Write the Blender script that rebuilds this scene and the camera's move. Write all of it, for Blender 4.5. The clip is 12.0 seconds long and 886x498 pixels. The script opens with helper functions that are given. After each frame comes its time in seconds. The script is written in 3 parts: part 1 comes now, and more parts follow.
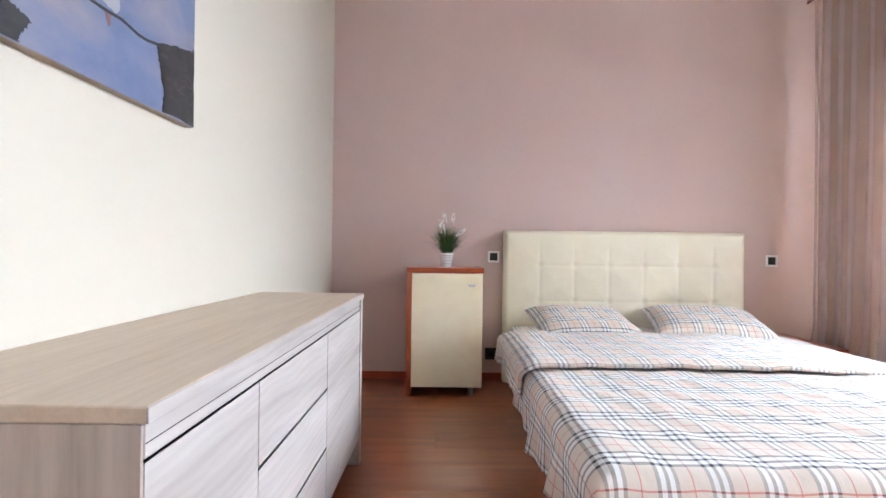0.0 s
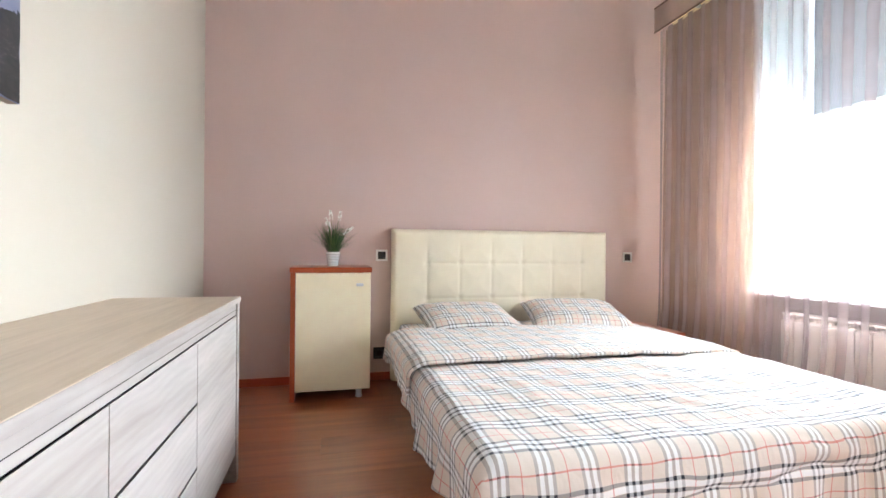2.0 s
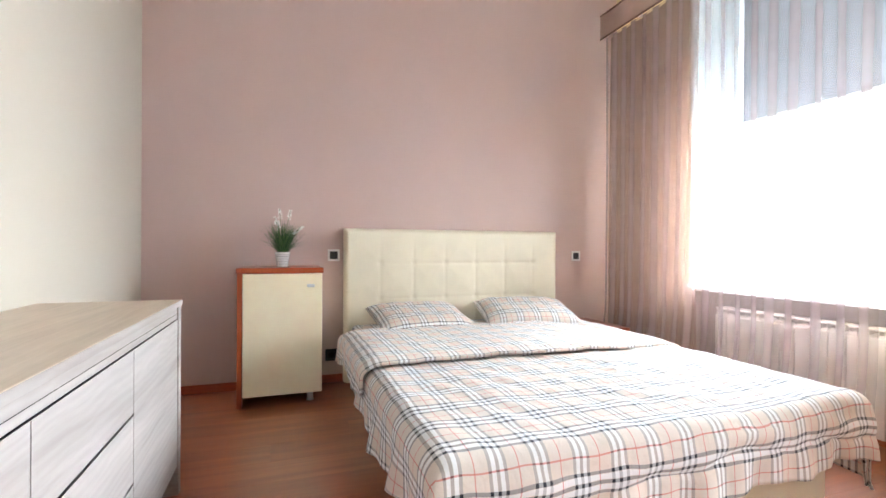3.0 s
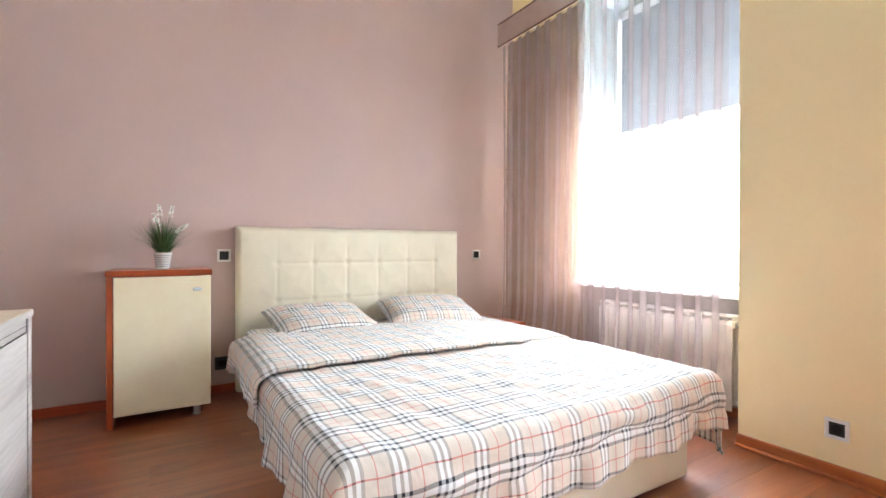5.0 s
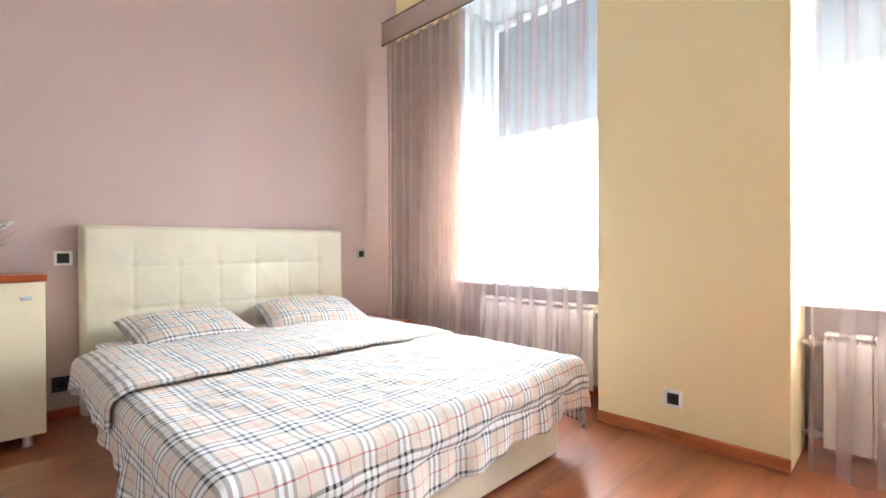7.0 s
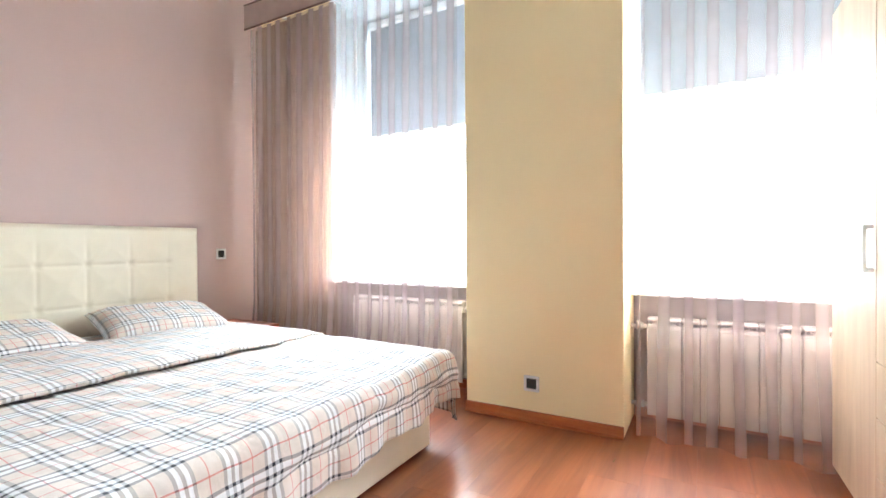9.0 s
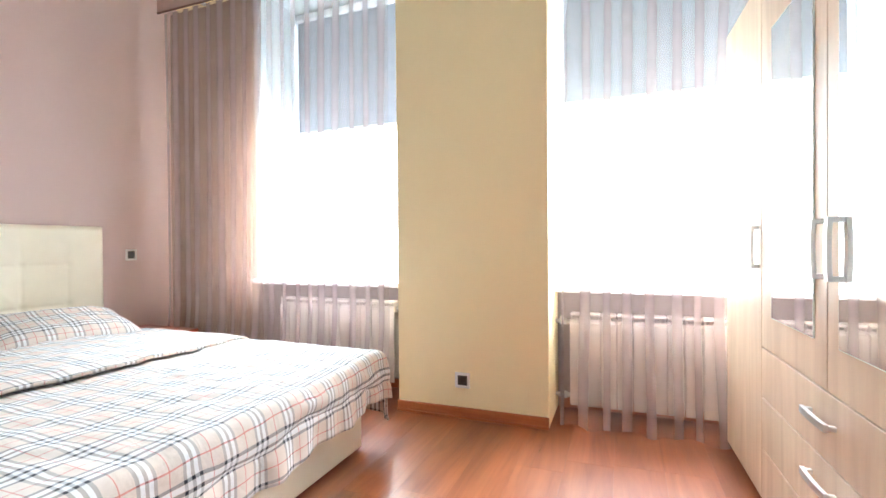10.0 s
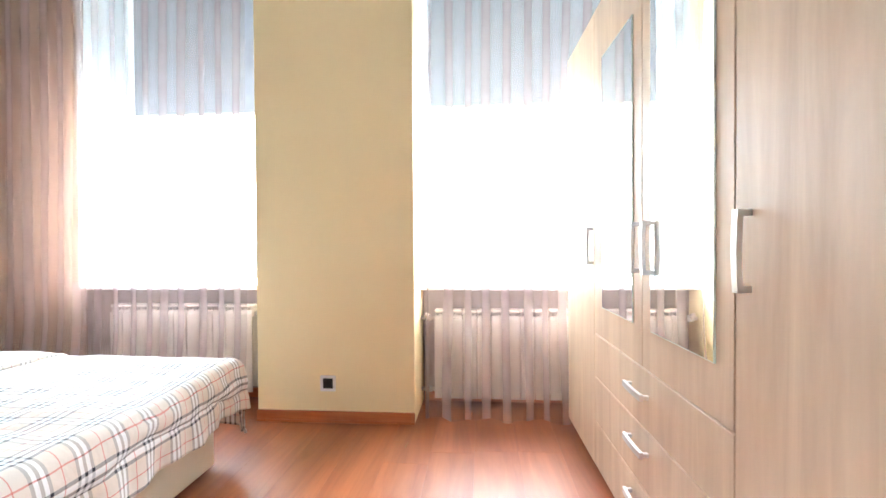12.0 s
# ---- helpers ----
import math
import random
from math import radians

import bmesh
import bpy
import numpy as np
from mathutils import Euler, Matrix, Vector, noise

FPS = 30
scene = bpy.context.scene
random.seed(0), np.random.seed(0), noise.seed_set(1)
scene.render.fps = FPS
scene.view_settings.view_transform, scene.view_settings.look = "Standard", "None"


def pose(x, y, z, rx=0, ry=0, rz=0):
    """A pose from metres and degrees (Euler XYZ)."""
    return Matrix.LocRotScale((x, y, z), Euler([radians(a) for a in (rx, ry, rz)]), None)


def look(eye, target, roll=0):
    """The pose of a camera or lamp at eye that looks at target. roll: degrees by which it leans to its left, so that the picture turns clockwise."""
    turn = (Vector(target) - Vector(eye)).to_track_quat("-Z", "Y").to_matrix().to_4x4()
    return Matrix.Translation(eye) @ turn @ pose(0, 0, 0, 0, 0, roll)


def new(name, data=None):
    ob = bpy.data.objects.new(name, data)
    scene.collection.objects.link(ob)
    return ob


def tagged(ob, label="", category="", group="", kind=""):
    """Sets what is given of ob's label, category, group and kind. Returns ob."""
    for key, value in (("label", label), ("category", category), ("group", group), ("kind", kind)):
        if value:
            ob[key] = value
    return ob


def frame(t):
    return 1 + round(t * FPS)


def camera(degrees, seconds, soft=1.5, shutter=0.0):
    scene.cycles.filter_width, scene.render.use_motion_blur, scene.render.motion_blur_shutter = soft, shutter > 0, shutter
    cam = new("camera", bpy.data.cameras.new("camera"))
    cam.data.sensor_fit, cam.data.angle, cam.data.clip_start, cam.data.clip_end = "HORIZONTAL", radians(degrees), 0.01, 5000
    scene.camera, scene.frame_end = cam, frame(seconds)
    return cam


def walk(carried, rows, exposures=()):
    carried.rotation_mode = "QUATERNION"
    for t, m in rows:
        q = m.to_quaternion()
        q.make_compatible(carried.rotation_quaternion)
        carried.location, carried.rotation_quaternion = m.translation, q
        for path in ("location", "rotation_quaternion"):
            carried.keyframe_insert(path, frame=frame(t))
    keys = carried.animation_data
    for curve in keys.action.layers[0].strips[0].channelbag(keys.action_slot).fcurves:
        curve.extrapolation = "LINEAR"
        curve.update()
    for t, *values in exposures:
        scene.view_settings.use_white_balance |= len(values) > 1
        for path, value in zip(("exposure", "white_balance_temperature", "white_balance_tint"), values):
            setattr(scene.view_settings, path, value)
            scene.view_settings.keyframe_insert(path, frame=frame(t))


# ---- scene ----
cam = camera(87.3, 12.0)

PATH = [
    (0, (0.821, -3.335, 0.93), (0.808, -1.335, 0.933), 0.7),
    (0.5, (0.821, -3.333, 0.934), (0.942, -1.337, 0.934), 0.6),
    (1, (0.828, -3.331, 0.933), (1.07, -1.346, 0.934), 0.5),
    (1.5, (0.826, -3.32, 0.936), (1.18, -1.352, 0.934), 0.5),
    (2, (0.825, -3.322, 0.936), (1.286, -1.376, 0.934), 0.5),
    (2.5, (0.829, -3.32, 0.937), (1.384, -1.399, 0.934), 0.4),
    (3, (0.829, -3.319, 0.938), (1.48, -1.428, 0.934), 0.3),
    (5, (0.837, -3.309, 0.941), (1.863, -1.593, 0.933), 0.1),
    (5.5, (0.834, -3.31, 0.941), (1.948, -1.649, 0.932), -0.0),
    (6, (0.831, -3.31, 0.941), (2.051, -1.725, 0.931), -0.1),
    (6.5, (0.833, -3.307, 0.94), (2.143, -1.795, 0.93), -0.2),
    (7, (0.832, -3.307, 0.94), (2.247, -1.893, 0.928), -0.3),
    (9, (0.828, -3.31, 0.937), (2.57, -2.328, 0.919), -0.4),
    (9.5, (0.824, -3.313, 0.936), (2.628, -2.45, 0.917), -0.4),
    (10, (0.821, -3.314, 0.937), (2.688, -2.597, 0.915), -0.5),
    (10.5, (0.82, -3.315, 0.937), (2.73, -2.723, 0.912), -0.5),
    (11, (0.821, -3.313, 0.936), (2.772, -2.877, 0.91), -0.5),
    (11.5, (0.819, -3.316, 0.936), (2.795, -3.007, 0.909), -0.4),
    (12, (0.819, -3.315, 0.936), (2.812, -3.152, 0.907), -0.4),
]
walk(cam, [(t, look(eye, target, roll)) for t, eye, target, roll in PATH],
     exposures=[(0.0, 0.13, 6220, 14), (1.5, 0.20, 6420, 11), (3.0, 0.26, 6510, 11), (7.0, 0.31, 6470, 10), (9.5, 0.25, 6340, 9), (12.0, 0.30, 6420, 9)])
# ---- world, daylight, exposure ----
world = bpy.data.worlds.new("sky")
scene.world = world
world.use_nodes = True
wn = world.node_tree.nodes
sky = wn.new("ShaderNodeTexSky")
sky.sky_type = "NISHITA"
sky.sun_disc = False
sky.sun_elevation = radians(48)
sky.sun_rotation = radians(60)
wn["Background"].inputs["Strength"].default_value = 0.12
world.node_tree.links.new(sky.outputs["Color"], wn["Background"].inputs["Color"])


def window_light(name, y, z, watts):
    """The bright overcast sky outside one window: light that falls in from above."""
    lamp = bpy.data.lights.new(name, "AREA")
    lamp.shape, lamp.size, lamp.size_y, lamp.energy = "RECTANGLE", 2.4, 3.0, watts
    lamp.color, lamp.spread = (0.785, 0.90, 1.0), radians(150)
    ob = new(name, lamp)
    ob.matrix_world = look((5.2, y, z), (5.2 - math.cos(radians(29)), y, z - math.sin(radians(29))))
    return ob


window_light("sky_light_1", -1.05, 2.25, 830)
window_light("sky_light_2", -3.9, 2.7, 1150)

# ---- materials ----


def rgb(r, g, b):
    """Linear colour from 8-bit display values."""
    return tuple(((c / 255 + 0.055) / 1.055) ** 2.4 if c > 10 else c / 3294.6 for c in (r, g, b)) + (1.0,)


class Mat:
    """A small wrapper to write node materials shortly."""

    def __init__(self, name):
        self.m = bpy.data.materials.new(name)
        self.m.use_nodes = True
        self.n, self.l = self.m.node_tree.nodes, self.m.node_tree.links
        self.b = self.n["Principled BSDF"]
        self.out = self.n["Material Output"]

    def node(self, kind, **inputs):
        nd = self.n.new(kind)
        for key, value in inputs.items():
            key = key.replace("_", " ")
            if isinstance(value, bpy.types.NodeSocket):
                self.l.new(value, nd.inputs[key])
            else:
                nd.inputs[key].default_value = value
        return nd

    def set(self, key, value):
        if isinstance(value, bpy.types.NodeSocket):
            self.l.new(value, self.b.inputs[key])
        else:
            self.b.inputs[key].default_value = value

    def coords(self, scale=(1, 1, 1), kind="Object", turn=(0, 0, 0), shift=None):
        tc = self.n.new("ShaderNodeTexCoord")
        mp = self.n.new("ShaderNodeMapping")
        self.l.new(tc.outputs[kind], mp.inputs["Vector"])
        mp.inputs["Scale"].default_value = scale
        mp.inputs["Rotation"].default_value = turn
        if shift is not None:
            self.l.new(shift, mp.inputs["Location"])
        return mp.outputs["Vector"]

    def noise(self, vec, scale, detail=4, rough=0.55, distort=0.0):
        nd = self.node("ShaderNodeTexNoise", Vector=vec, Scale=scale, Detail=detail, Roughness=rough, Distortion=distort)
        return nd.outputs["Fac"]

    def ramp(self, fac, *stops):
        nd = self.node("ShaderNodeValToRGB", Fac=fac)
        el = nd.color_ramp.elements
        while len(el) < len(stops):
            el.new(0.5)
        for e, (p, c) in zip(el, stops):
            e.position, e.color = p, c if len(c) == 4 else (*c, 1)
        return nd.outputs["Color"]

    def mix(self, fac, a, b, mode="MIX"):
        nd = self.n.new("ShaderNodeMix")
        nd.data_type, nd.blend_type = "RGBA", mode
        for sock, value in ((nd.inputs[0], fac), (nd.inputs[6], a), (nd.inputs[7], b)):
            if isinstance(value, bpy.types.NodeSocket):
                self.l.new(value, sock)
            else:
                sock.default_value = value
        return nd.outputs[2]

    def math(self, op, a, b=0.0, c=0.0):
        nd = self.n.new("ShaderNodeMath")
        nd.operation = op
        for sock, value in zip(nd.inputs, (a, b, c)):
            if isinstance(value, bpy.types.NodeSocket):
                self.l.new(value, sock)
            else:
                sock.default_value = value
        return nd.outputs[0]

    def bump(self, height, strength=0.2, distance=0.002):
        nd = self.node("ShaderNodeBump", Height=height, Strength=strength, Distance=distance)
        self.set("Normal", nd.outputs["Normal"])


def wall_paint(name, colour, patch=0.05):
    """Rolled emulsion paint: fine stipple and faint large clouding."""
    m = Mat(name)
    v = m.coords()
    big = m.noise(v, 0.9, 3)
    dark = tuple(c * (1 - patch) for c in colour[:3]) + (1,)
    light = tuple(min(1, c * (1 + patch)) for c in colour[:3]) + (1,)
    m.set("Base Color", m.ramp(big, (0.3, dark), (0.7, light)))
    m.set("Roughness", 0.62)
    fine = m.noise(v, 260, 3)
    mid = m.noise(v, 22, 3)
    m.bump(m.math("ADD", m.math("MULTIPLY", fine, 0.4), mid), 0.12, 0.002)
    return m.m


def wood(name, light, dark, along="X", rough=0.45, grain=1.0, ring=0.5, vary=0.0, coat=0.0, relief=0.1, figure=0.0):
    """Straight-grained board or print of it, running along one axis."""
    m = Mat(name)
    shift = None
    info = None
    if vary:
        info = m.n.new("ShaderNodeObjectInfo").outputs["Random"]
        cb = m.node("ShaderNodeCombineXYZ", X=m.math("MULTIPLY", info, 7.3), Y=m.math("MULTIPLY", info, 13.1), Z=0.0)
        shift = cb.outputs[0]
    s = {"X": (1.2, 22, 22), "Y": (22, 1.2, 22), "Z": (22, 22, 1.2)}[along]
    v = m.coords(s, shift=shift)
    fine = m.noise(v, 3.2 * grain, 6, 0.65, 0.3)
    s2 = {"X": (0.5, 5, 5), "Y": (5, 0.5, 5), "Z": (5, 5, 0.5)}[along]
    v2 = m.coords(s2, shift=shift)
    broad = m.noise(v2, 1.6, 4, 0.6, 1.2)
    f = m.math("ADD", m.math("MULTIPLY", fine, 1 - ring), m.math("MULTIPLY", broad, ring))
    if figure:
        # nested arches of plain-sawn boards
        s3 = {"X": (1.4, 4, 4), "Y": (4, 1.4, 4), "Z": (4, 4, 1.4)}[along]
        arch = m.node("ShaderNodeTexWave", Vector=m.coords(s3, shift=shift), Scale=3.6, Distortion=9.0, Detail=4.0, Detail_Scale=0.7)
        arch.bands_direction = {"X": "Y", "Y": "Z", "Z": "X"}[along]
        f = m.math("ADD", m.math("MULTIPLY", f, 1 - figure), m.math("MULTIPLY", arch.outputs["Fac"], figure))
    col = m.ramp(f, (0.33, dark), (0.66, light))
    if vary:
        col = m.mix(1.0, col, m.ramp(info, (0.0, (1 - vary,) * 3), (1.0, (1 + vary * 0.6,) * 3)), "MULTIPLY")
    m.set("Base Color", col)
    m.set("Roughness", m.math("MULTIPLY_ADD", broad, 0.12, rough - 0.06))
    if coat:
        m.set("Coat Weight", coat)
        m.set("Coat Roughness", 0.24)
        m.set("Coat IOR", 1.6)
    m.bump(f, relief, 0.001)
    return m.m


def plain(name, colour, rough=0.4, metal=0.0, clouds=0.04, stipple=0.05):
    m = Mat(name)
    v = m.coords()
    a = tuple(c * (1 - clouds) for c in colour[:3]) + (1,)
    b = tuple(min(1, c * (1 + clouds)) for c in colour[:3]) + (1,)
    m.set("Base Color", m.ramp(m.noise(v, 7, 4), (0.3, a), (0.7, b)))
    m.set("Roughness", m.math("MULTIPLY_ADD", m.noise(v, 30, 3), 0.12, rough - 0.06))
    m.set("Metallic", metal)
    m.bump(m.noise(v, 400, 2), stipple, 0.0006)
    return m.m


def leather(name, colour):
    """Soft, finely creased imitation leather."""
    m = Mat(name)
    v = m.coords()
    a = tuple(c * 0.94 for c in colour[:3]) + (1,)
    m.set("Base Color", m.ramp(m.noise(v, 5, 4), (0.3, a), (0.7, colour)))
    m.set("Roughness", 0.44)
    vor = m.node("ShaderNodeTexVoronoi", Vector=v, Scale=420.0).outputs["Distance"]
    m.bump(m.math("ADD", m.math("MULTIPLY", vor, 0.5), m.noise(v, 60, 4)), 0.16, 0.0012)
    return m.m


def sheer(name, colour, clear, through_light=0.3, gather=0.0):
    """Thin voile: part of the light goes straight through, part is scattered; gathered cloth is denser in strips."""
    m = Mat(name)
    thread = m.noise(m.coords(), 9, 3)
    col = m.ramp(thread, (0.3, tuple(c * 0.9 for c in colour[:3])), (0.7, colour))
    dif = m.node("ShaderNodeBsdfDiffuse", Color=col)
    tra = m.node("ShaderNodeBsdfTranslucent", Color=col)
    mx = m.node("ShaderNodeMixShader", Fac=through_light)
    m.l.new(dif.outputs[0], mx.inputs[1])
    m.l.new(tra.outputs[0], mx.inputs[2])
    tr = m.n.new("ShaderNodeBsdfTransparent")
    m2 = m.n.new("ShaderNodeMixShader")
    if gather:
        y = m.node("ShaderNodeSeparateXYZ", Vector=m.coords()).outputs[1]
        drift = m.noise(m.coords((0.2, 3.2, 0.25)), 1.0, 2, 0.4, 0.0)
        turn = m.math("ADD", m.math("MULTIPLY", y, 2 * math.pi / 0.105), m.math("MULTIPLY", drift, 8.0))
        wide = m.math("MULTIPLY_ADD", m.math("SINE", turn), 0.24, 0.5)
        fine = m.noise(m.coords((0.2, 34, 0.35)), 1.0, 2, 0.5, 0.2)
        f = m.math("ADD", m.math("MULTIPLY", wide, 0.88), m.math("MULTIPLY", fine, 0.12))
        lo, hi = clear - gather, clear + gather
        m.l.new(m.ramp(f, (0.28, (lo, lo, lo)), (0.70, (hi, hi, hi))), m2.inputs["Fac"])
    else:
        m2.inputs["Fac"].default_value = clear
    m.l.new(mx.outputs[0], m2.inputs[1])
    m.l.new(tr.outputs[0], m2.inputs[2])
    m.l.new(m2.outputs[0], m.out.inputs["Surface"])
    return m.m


def plaid(name):
    """Woven check: beige ground, white bars, groups of three black bars, single red lines. Cloth coordinates in metres."""
    m = Mat(name)
    uv = m.n.new("ShaderNodeUVMap").outputs["UV"]
    sep = m.node("ShaderNodeSeparateXYZ", Vector=uv)
    period = (0.117, 0.142)

    def stripe(axis, centre, width):
        f = m.math("FRACT", m.math("DIVIDE", sep.outputs[axis], period[axis]))
        d = m.math("ABSOLUTE", m.math("SUBTRACT", f, centre))
        return m.math("LESS_THAN", d, width / 2)

    def either(socks):
        out = socks[0]
        for one in socks[1:]:
            out = m.math("MAXIMUM", out, one)
        return out

    weave = m.noise(m.coords((1, 1, 1), "UV"), 900, 2)
    ground = m.ramp(m.noise(m.coords((1, 1, 1), "UV"), 6, 3), (0.3, rgb(220, 205, 193)), (0.7, rgb(227, 214, 204)))
    white, grey, black, red = rgb(240, 241, 243), rgb(88, 95, 105), rgb(20, 26, 40), rgb(206, 84, 70)
    whites = [either([stripe(axis, c, 0.094) for c in (0.4025, 0.5775)]) for axis in (0, 1)]
    bars = [either([stripe(axis, c, (0.076, 0.062)[axis]) for c in (0.315, 0.49, 0.665)]) for axis in (0, 1)]
    col = ground
    for axis in (0, 1):
        col = m.mix(m.math("MULTIPLY", whites[axis], 0.8), col, white)
    for axis in (0, 1):
        col = m.mix(m.math("MULTIPLY", bars[axis], (0.42, 0.62)[axis]), col, grey)
        col = m.mix(m.math("MULTIPLY", stripe(axis, 0.97, 0.026), 0.62), col, red)
        col = m.mix(m.math("MULTIPLY", m.math("MULTIPLY", stripe(axis, 0.97, 0.026), bars[1 - axis]), 0.6), col, black)
    col = m.mix(m.math("MULTIPLY", bars[0], bars[1]), col, black)
    m.set("Base Color", col)
    m.set("Roughness", 0.85)
    m.set("Sheen Weight", 0.15)
    crease = m.noise(m.coords((1, 0.6, 1), "UV", (0, 0, 0.5)), 13, 5, 0.6, 0.8)
    m.bump(m.math("ADD", m.math("MULTIPLY", weave, 0.12), crease), 0.55, 0.013)
    return m.m


def glass(name, tint=(0.95, 1.0, 0.98, 1)):
    m = Mat(name)
    m.set("Base Color", tint)
    m.set("Roughness", 0.0)
    m.set("Transmission Weight", 1.0)
    m.set("IOR", 1.05)
    return m.m


M_PURPLE = wall_paint("mauve_paint", rgb(205, 178, 172))
M_CREAM = wall_paint("ivory_paint", rgb(196, 186, 172), 0.02)
M_YELLOW = wall_paint("straw_paint", rgb(255, 235, 190), 0.02)
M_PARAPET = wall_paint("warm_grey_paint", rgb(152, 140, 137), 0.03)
M_WHITE = wall_paint("white_paint", rgb(240, 240, 238), 0.02)
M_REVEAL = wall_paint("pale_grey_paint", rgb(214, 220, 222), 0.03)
M_FLOOR = wood("cherry_laminate", rgb(176, 100, 62), rgb(134, 69, 40), "X", 0.30, 0.6, 0.88, 0.08, 1.0, 0.012)
M_CHERRY = wood("cherry_wood", rgb(178, 84, 44), rgb(136, 54, 26), "Z", 0.35, 0.8, 0.6)
M_CHERRY_Y = wood("cherry_wood_moulding", rgb(190, 112, 64), rgb(150, 78, 40), "Y", 0.35, 0.8, 0.6)
M_CHERRY_X = wood("cherry_wood_top", rgb(178, 84, 44), rgb(136, 54, 26), "X", 0.3, 0.8, 0.6)
M_OAKTOP = wood("sonoma_oak_top", rgb(214, 194, 173), rgb(190, 168, 146), "Y", 0.42, 1.0, 0.45)
M_OAKSIDE = wood("sonoma_oak_side", rgb(196, 182, 172), rgb(152, 136, 126), "Z", 0.45, 0.7, 0.6)
M_WASHED = wood("whitewashed_oak", rgb(173, 165, 161), rgb(139, 130, 125), "Y", 0.5, 0.6, 0.85, figure=0.05)
M_WARD = wood("light_oak_laminate", rgb(224, 200, 175), rgb(196, 168, 143), "Z", 0.40, 0.55, 0.78, relief=0.04)
M_CREAMDOOR = plain("cream_lacquer", rgb(255, 241, 212), 0.38)
M_LEATHER = leather("cream_leatherette", rgb(236, 225, 203))
M_PLAID = plaid("plaid_cotton")
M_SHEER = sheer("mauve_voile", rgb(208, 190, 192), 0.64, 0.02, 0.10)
# darker, denser copy of the voile: the dimming is in its colour
M_SHEER_DIM = sheer("mauve_voile_dimming", rgb(186, 157, 147), 0.48, 0.04, 0.03)
M_VALANCE = sheer("mauve_voile_band", rgb(190, 164, 156), 0.10, 0.2)
M_BLIND = sheer("grey_blind_cloth", rgb(152, 156, 162), 0.0, 0.010)
M_STEEL = plain("brushed_steel", rgb(226, 226, 228), 0.38, 1.0)
M_PLATE = plain("silver_plastic", rgb(240, 238, 236), 0.35, 0.0)
M_DARK = plain("anthracite_plastic", rgb(38, 38, 40), 0.4)
# near-black, mainly to put the shade of gaps into the colour
M_GAP = plain("shadow_gap_board", rgb(34, 29, 27), 0.8)
M_RAD = plain("radiator_enamel", rgb(218, 208, 200), 0.35)
M_FRAME = plain("white_window_lacquer", rgb(240, 240, 240), 0.35)
M_POT = plain("white_ceramic", rgb(240, 240, 240), 0.25)
M_POTLINE = plain("grey_ring", rgb(118, 118, 122), 0.3)
M_GRASS = plain("plastic_grass", rgb(46, 84, 42), 0.5, clouds=0.3)
M_GRASS_B = plain("plastic_grass_pale", rgb(98, 126, 72), 0.5, clouds=0.3)
M_FLOWER = plain("white_petal", rgb(244, 244, 240), 0.6)
M_GLASS = glass("window_glass")
mirror_m = Mat("silvered_mirror")
mirror_m.set("Metallic", 1.0)
mirror_m.set("Roughness", 0.015)
mirror_m.set("Base Color", (0.93, 0.95, 0.94, 1))
M_MIRROR = mirror_m.m
M_EDGE = plain("green_glass_edge", rgb(232, 248, 240), 0.3)

# ---- mesh helpers ----


def mesh_of(name, bm, material, smooth=False):
    me = bpy.data.meshes.new(name)
    bm.to_mesh(me)
    bm.free()
    if material:
        me.materials.append(material)
    if smooth:
        for p in me.polygons:
            p.use_smooth = True
    return me


def part(name, bm, material, parent, label="", smooth=False):
    """Links a bmesh as one mesh object under a thing or under a part."""
    ob = new(name, mesh_of(name, bm, material, smooth))
    ob.parent = parent
    if label:
        ob["label"] = label
    return ob


def piece(name, bm, material, label, category="", group="", kind="", smooth=False):
    """A thing or a piece of the setting that is one mesh."""
    return tagged(new(name, mesh_of(name, bm, material, smooth)), label, category, group, kind)


def thing(name, label, category="", group="", kind=""):
    ob = new(name)
    ob.empty_display_size = 0.05
    return tagged(ob, label, category, group, kind)


def box(x0, x1, y0, y1, z0, z1, bevel=0.0, seg=2, bm=None):
    bm = bm or bmesh.new()
    r = bmesh.ops.create_cube(bm, size=1)
    for v in r["verts"]:
        v.co = Vector((x0 + (v.co.x + 0.5) * (x1 - x0), y0 + (v.co.y + 0.5) * (y1 - y0), z0 + (v.co.z + 0.5) * (z1 - z0)))
    if bevel:
        es = {e for v in r["verts"] for e in v.link_edges}
        bmesh.ops.bevel(bm, geom=list(es), offset=bevel, segments=seg, affect="EDGES", profile=0.5)
    return bm


def tube(points, radius, n=10, bm=None):
    """A round rod along a list of places."""
    bm = bm or bmesh.new()
    pts = [Vector(p) for p in points]
    rings = []
    for i, p in enumerate(pts):
        d = (pts[min(i + 1, len(pts) - 1)] - pts[max(i - 1, 0)]).normalized()
        side = d.orthogonal().normalized() if i == 0 else (side - d * side.dot(d)).normalized()
        up = d.cross(side)
        r = radius[i] if isinstance(radius, (list, tuple)) else radius
        rings.append([bm.verts.new(p + (side * math.cos(a) + up * math.sin(a)) * r) for a in (2 * math.pi * k / n for k in range(n))])
    for a, b in zip(rings, rings[1:]):
        for k in range(n):
            bm.faces.new((a[k], a[(k + 1) % n], b[(k + 1) % n], b[k]))
    bm.faces.new(rings[0][::-1])
    bm.faces.new(rings[-1])
    return bm


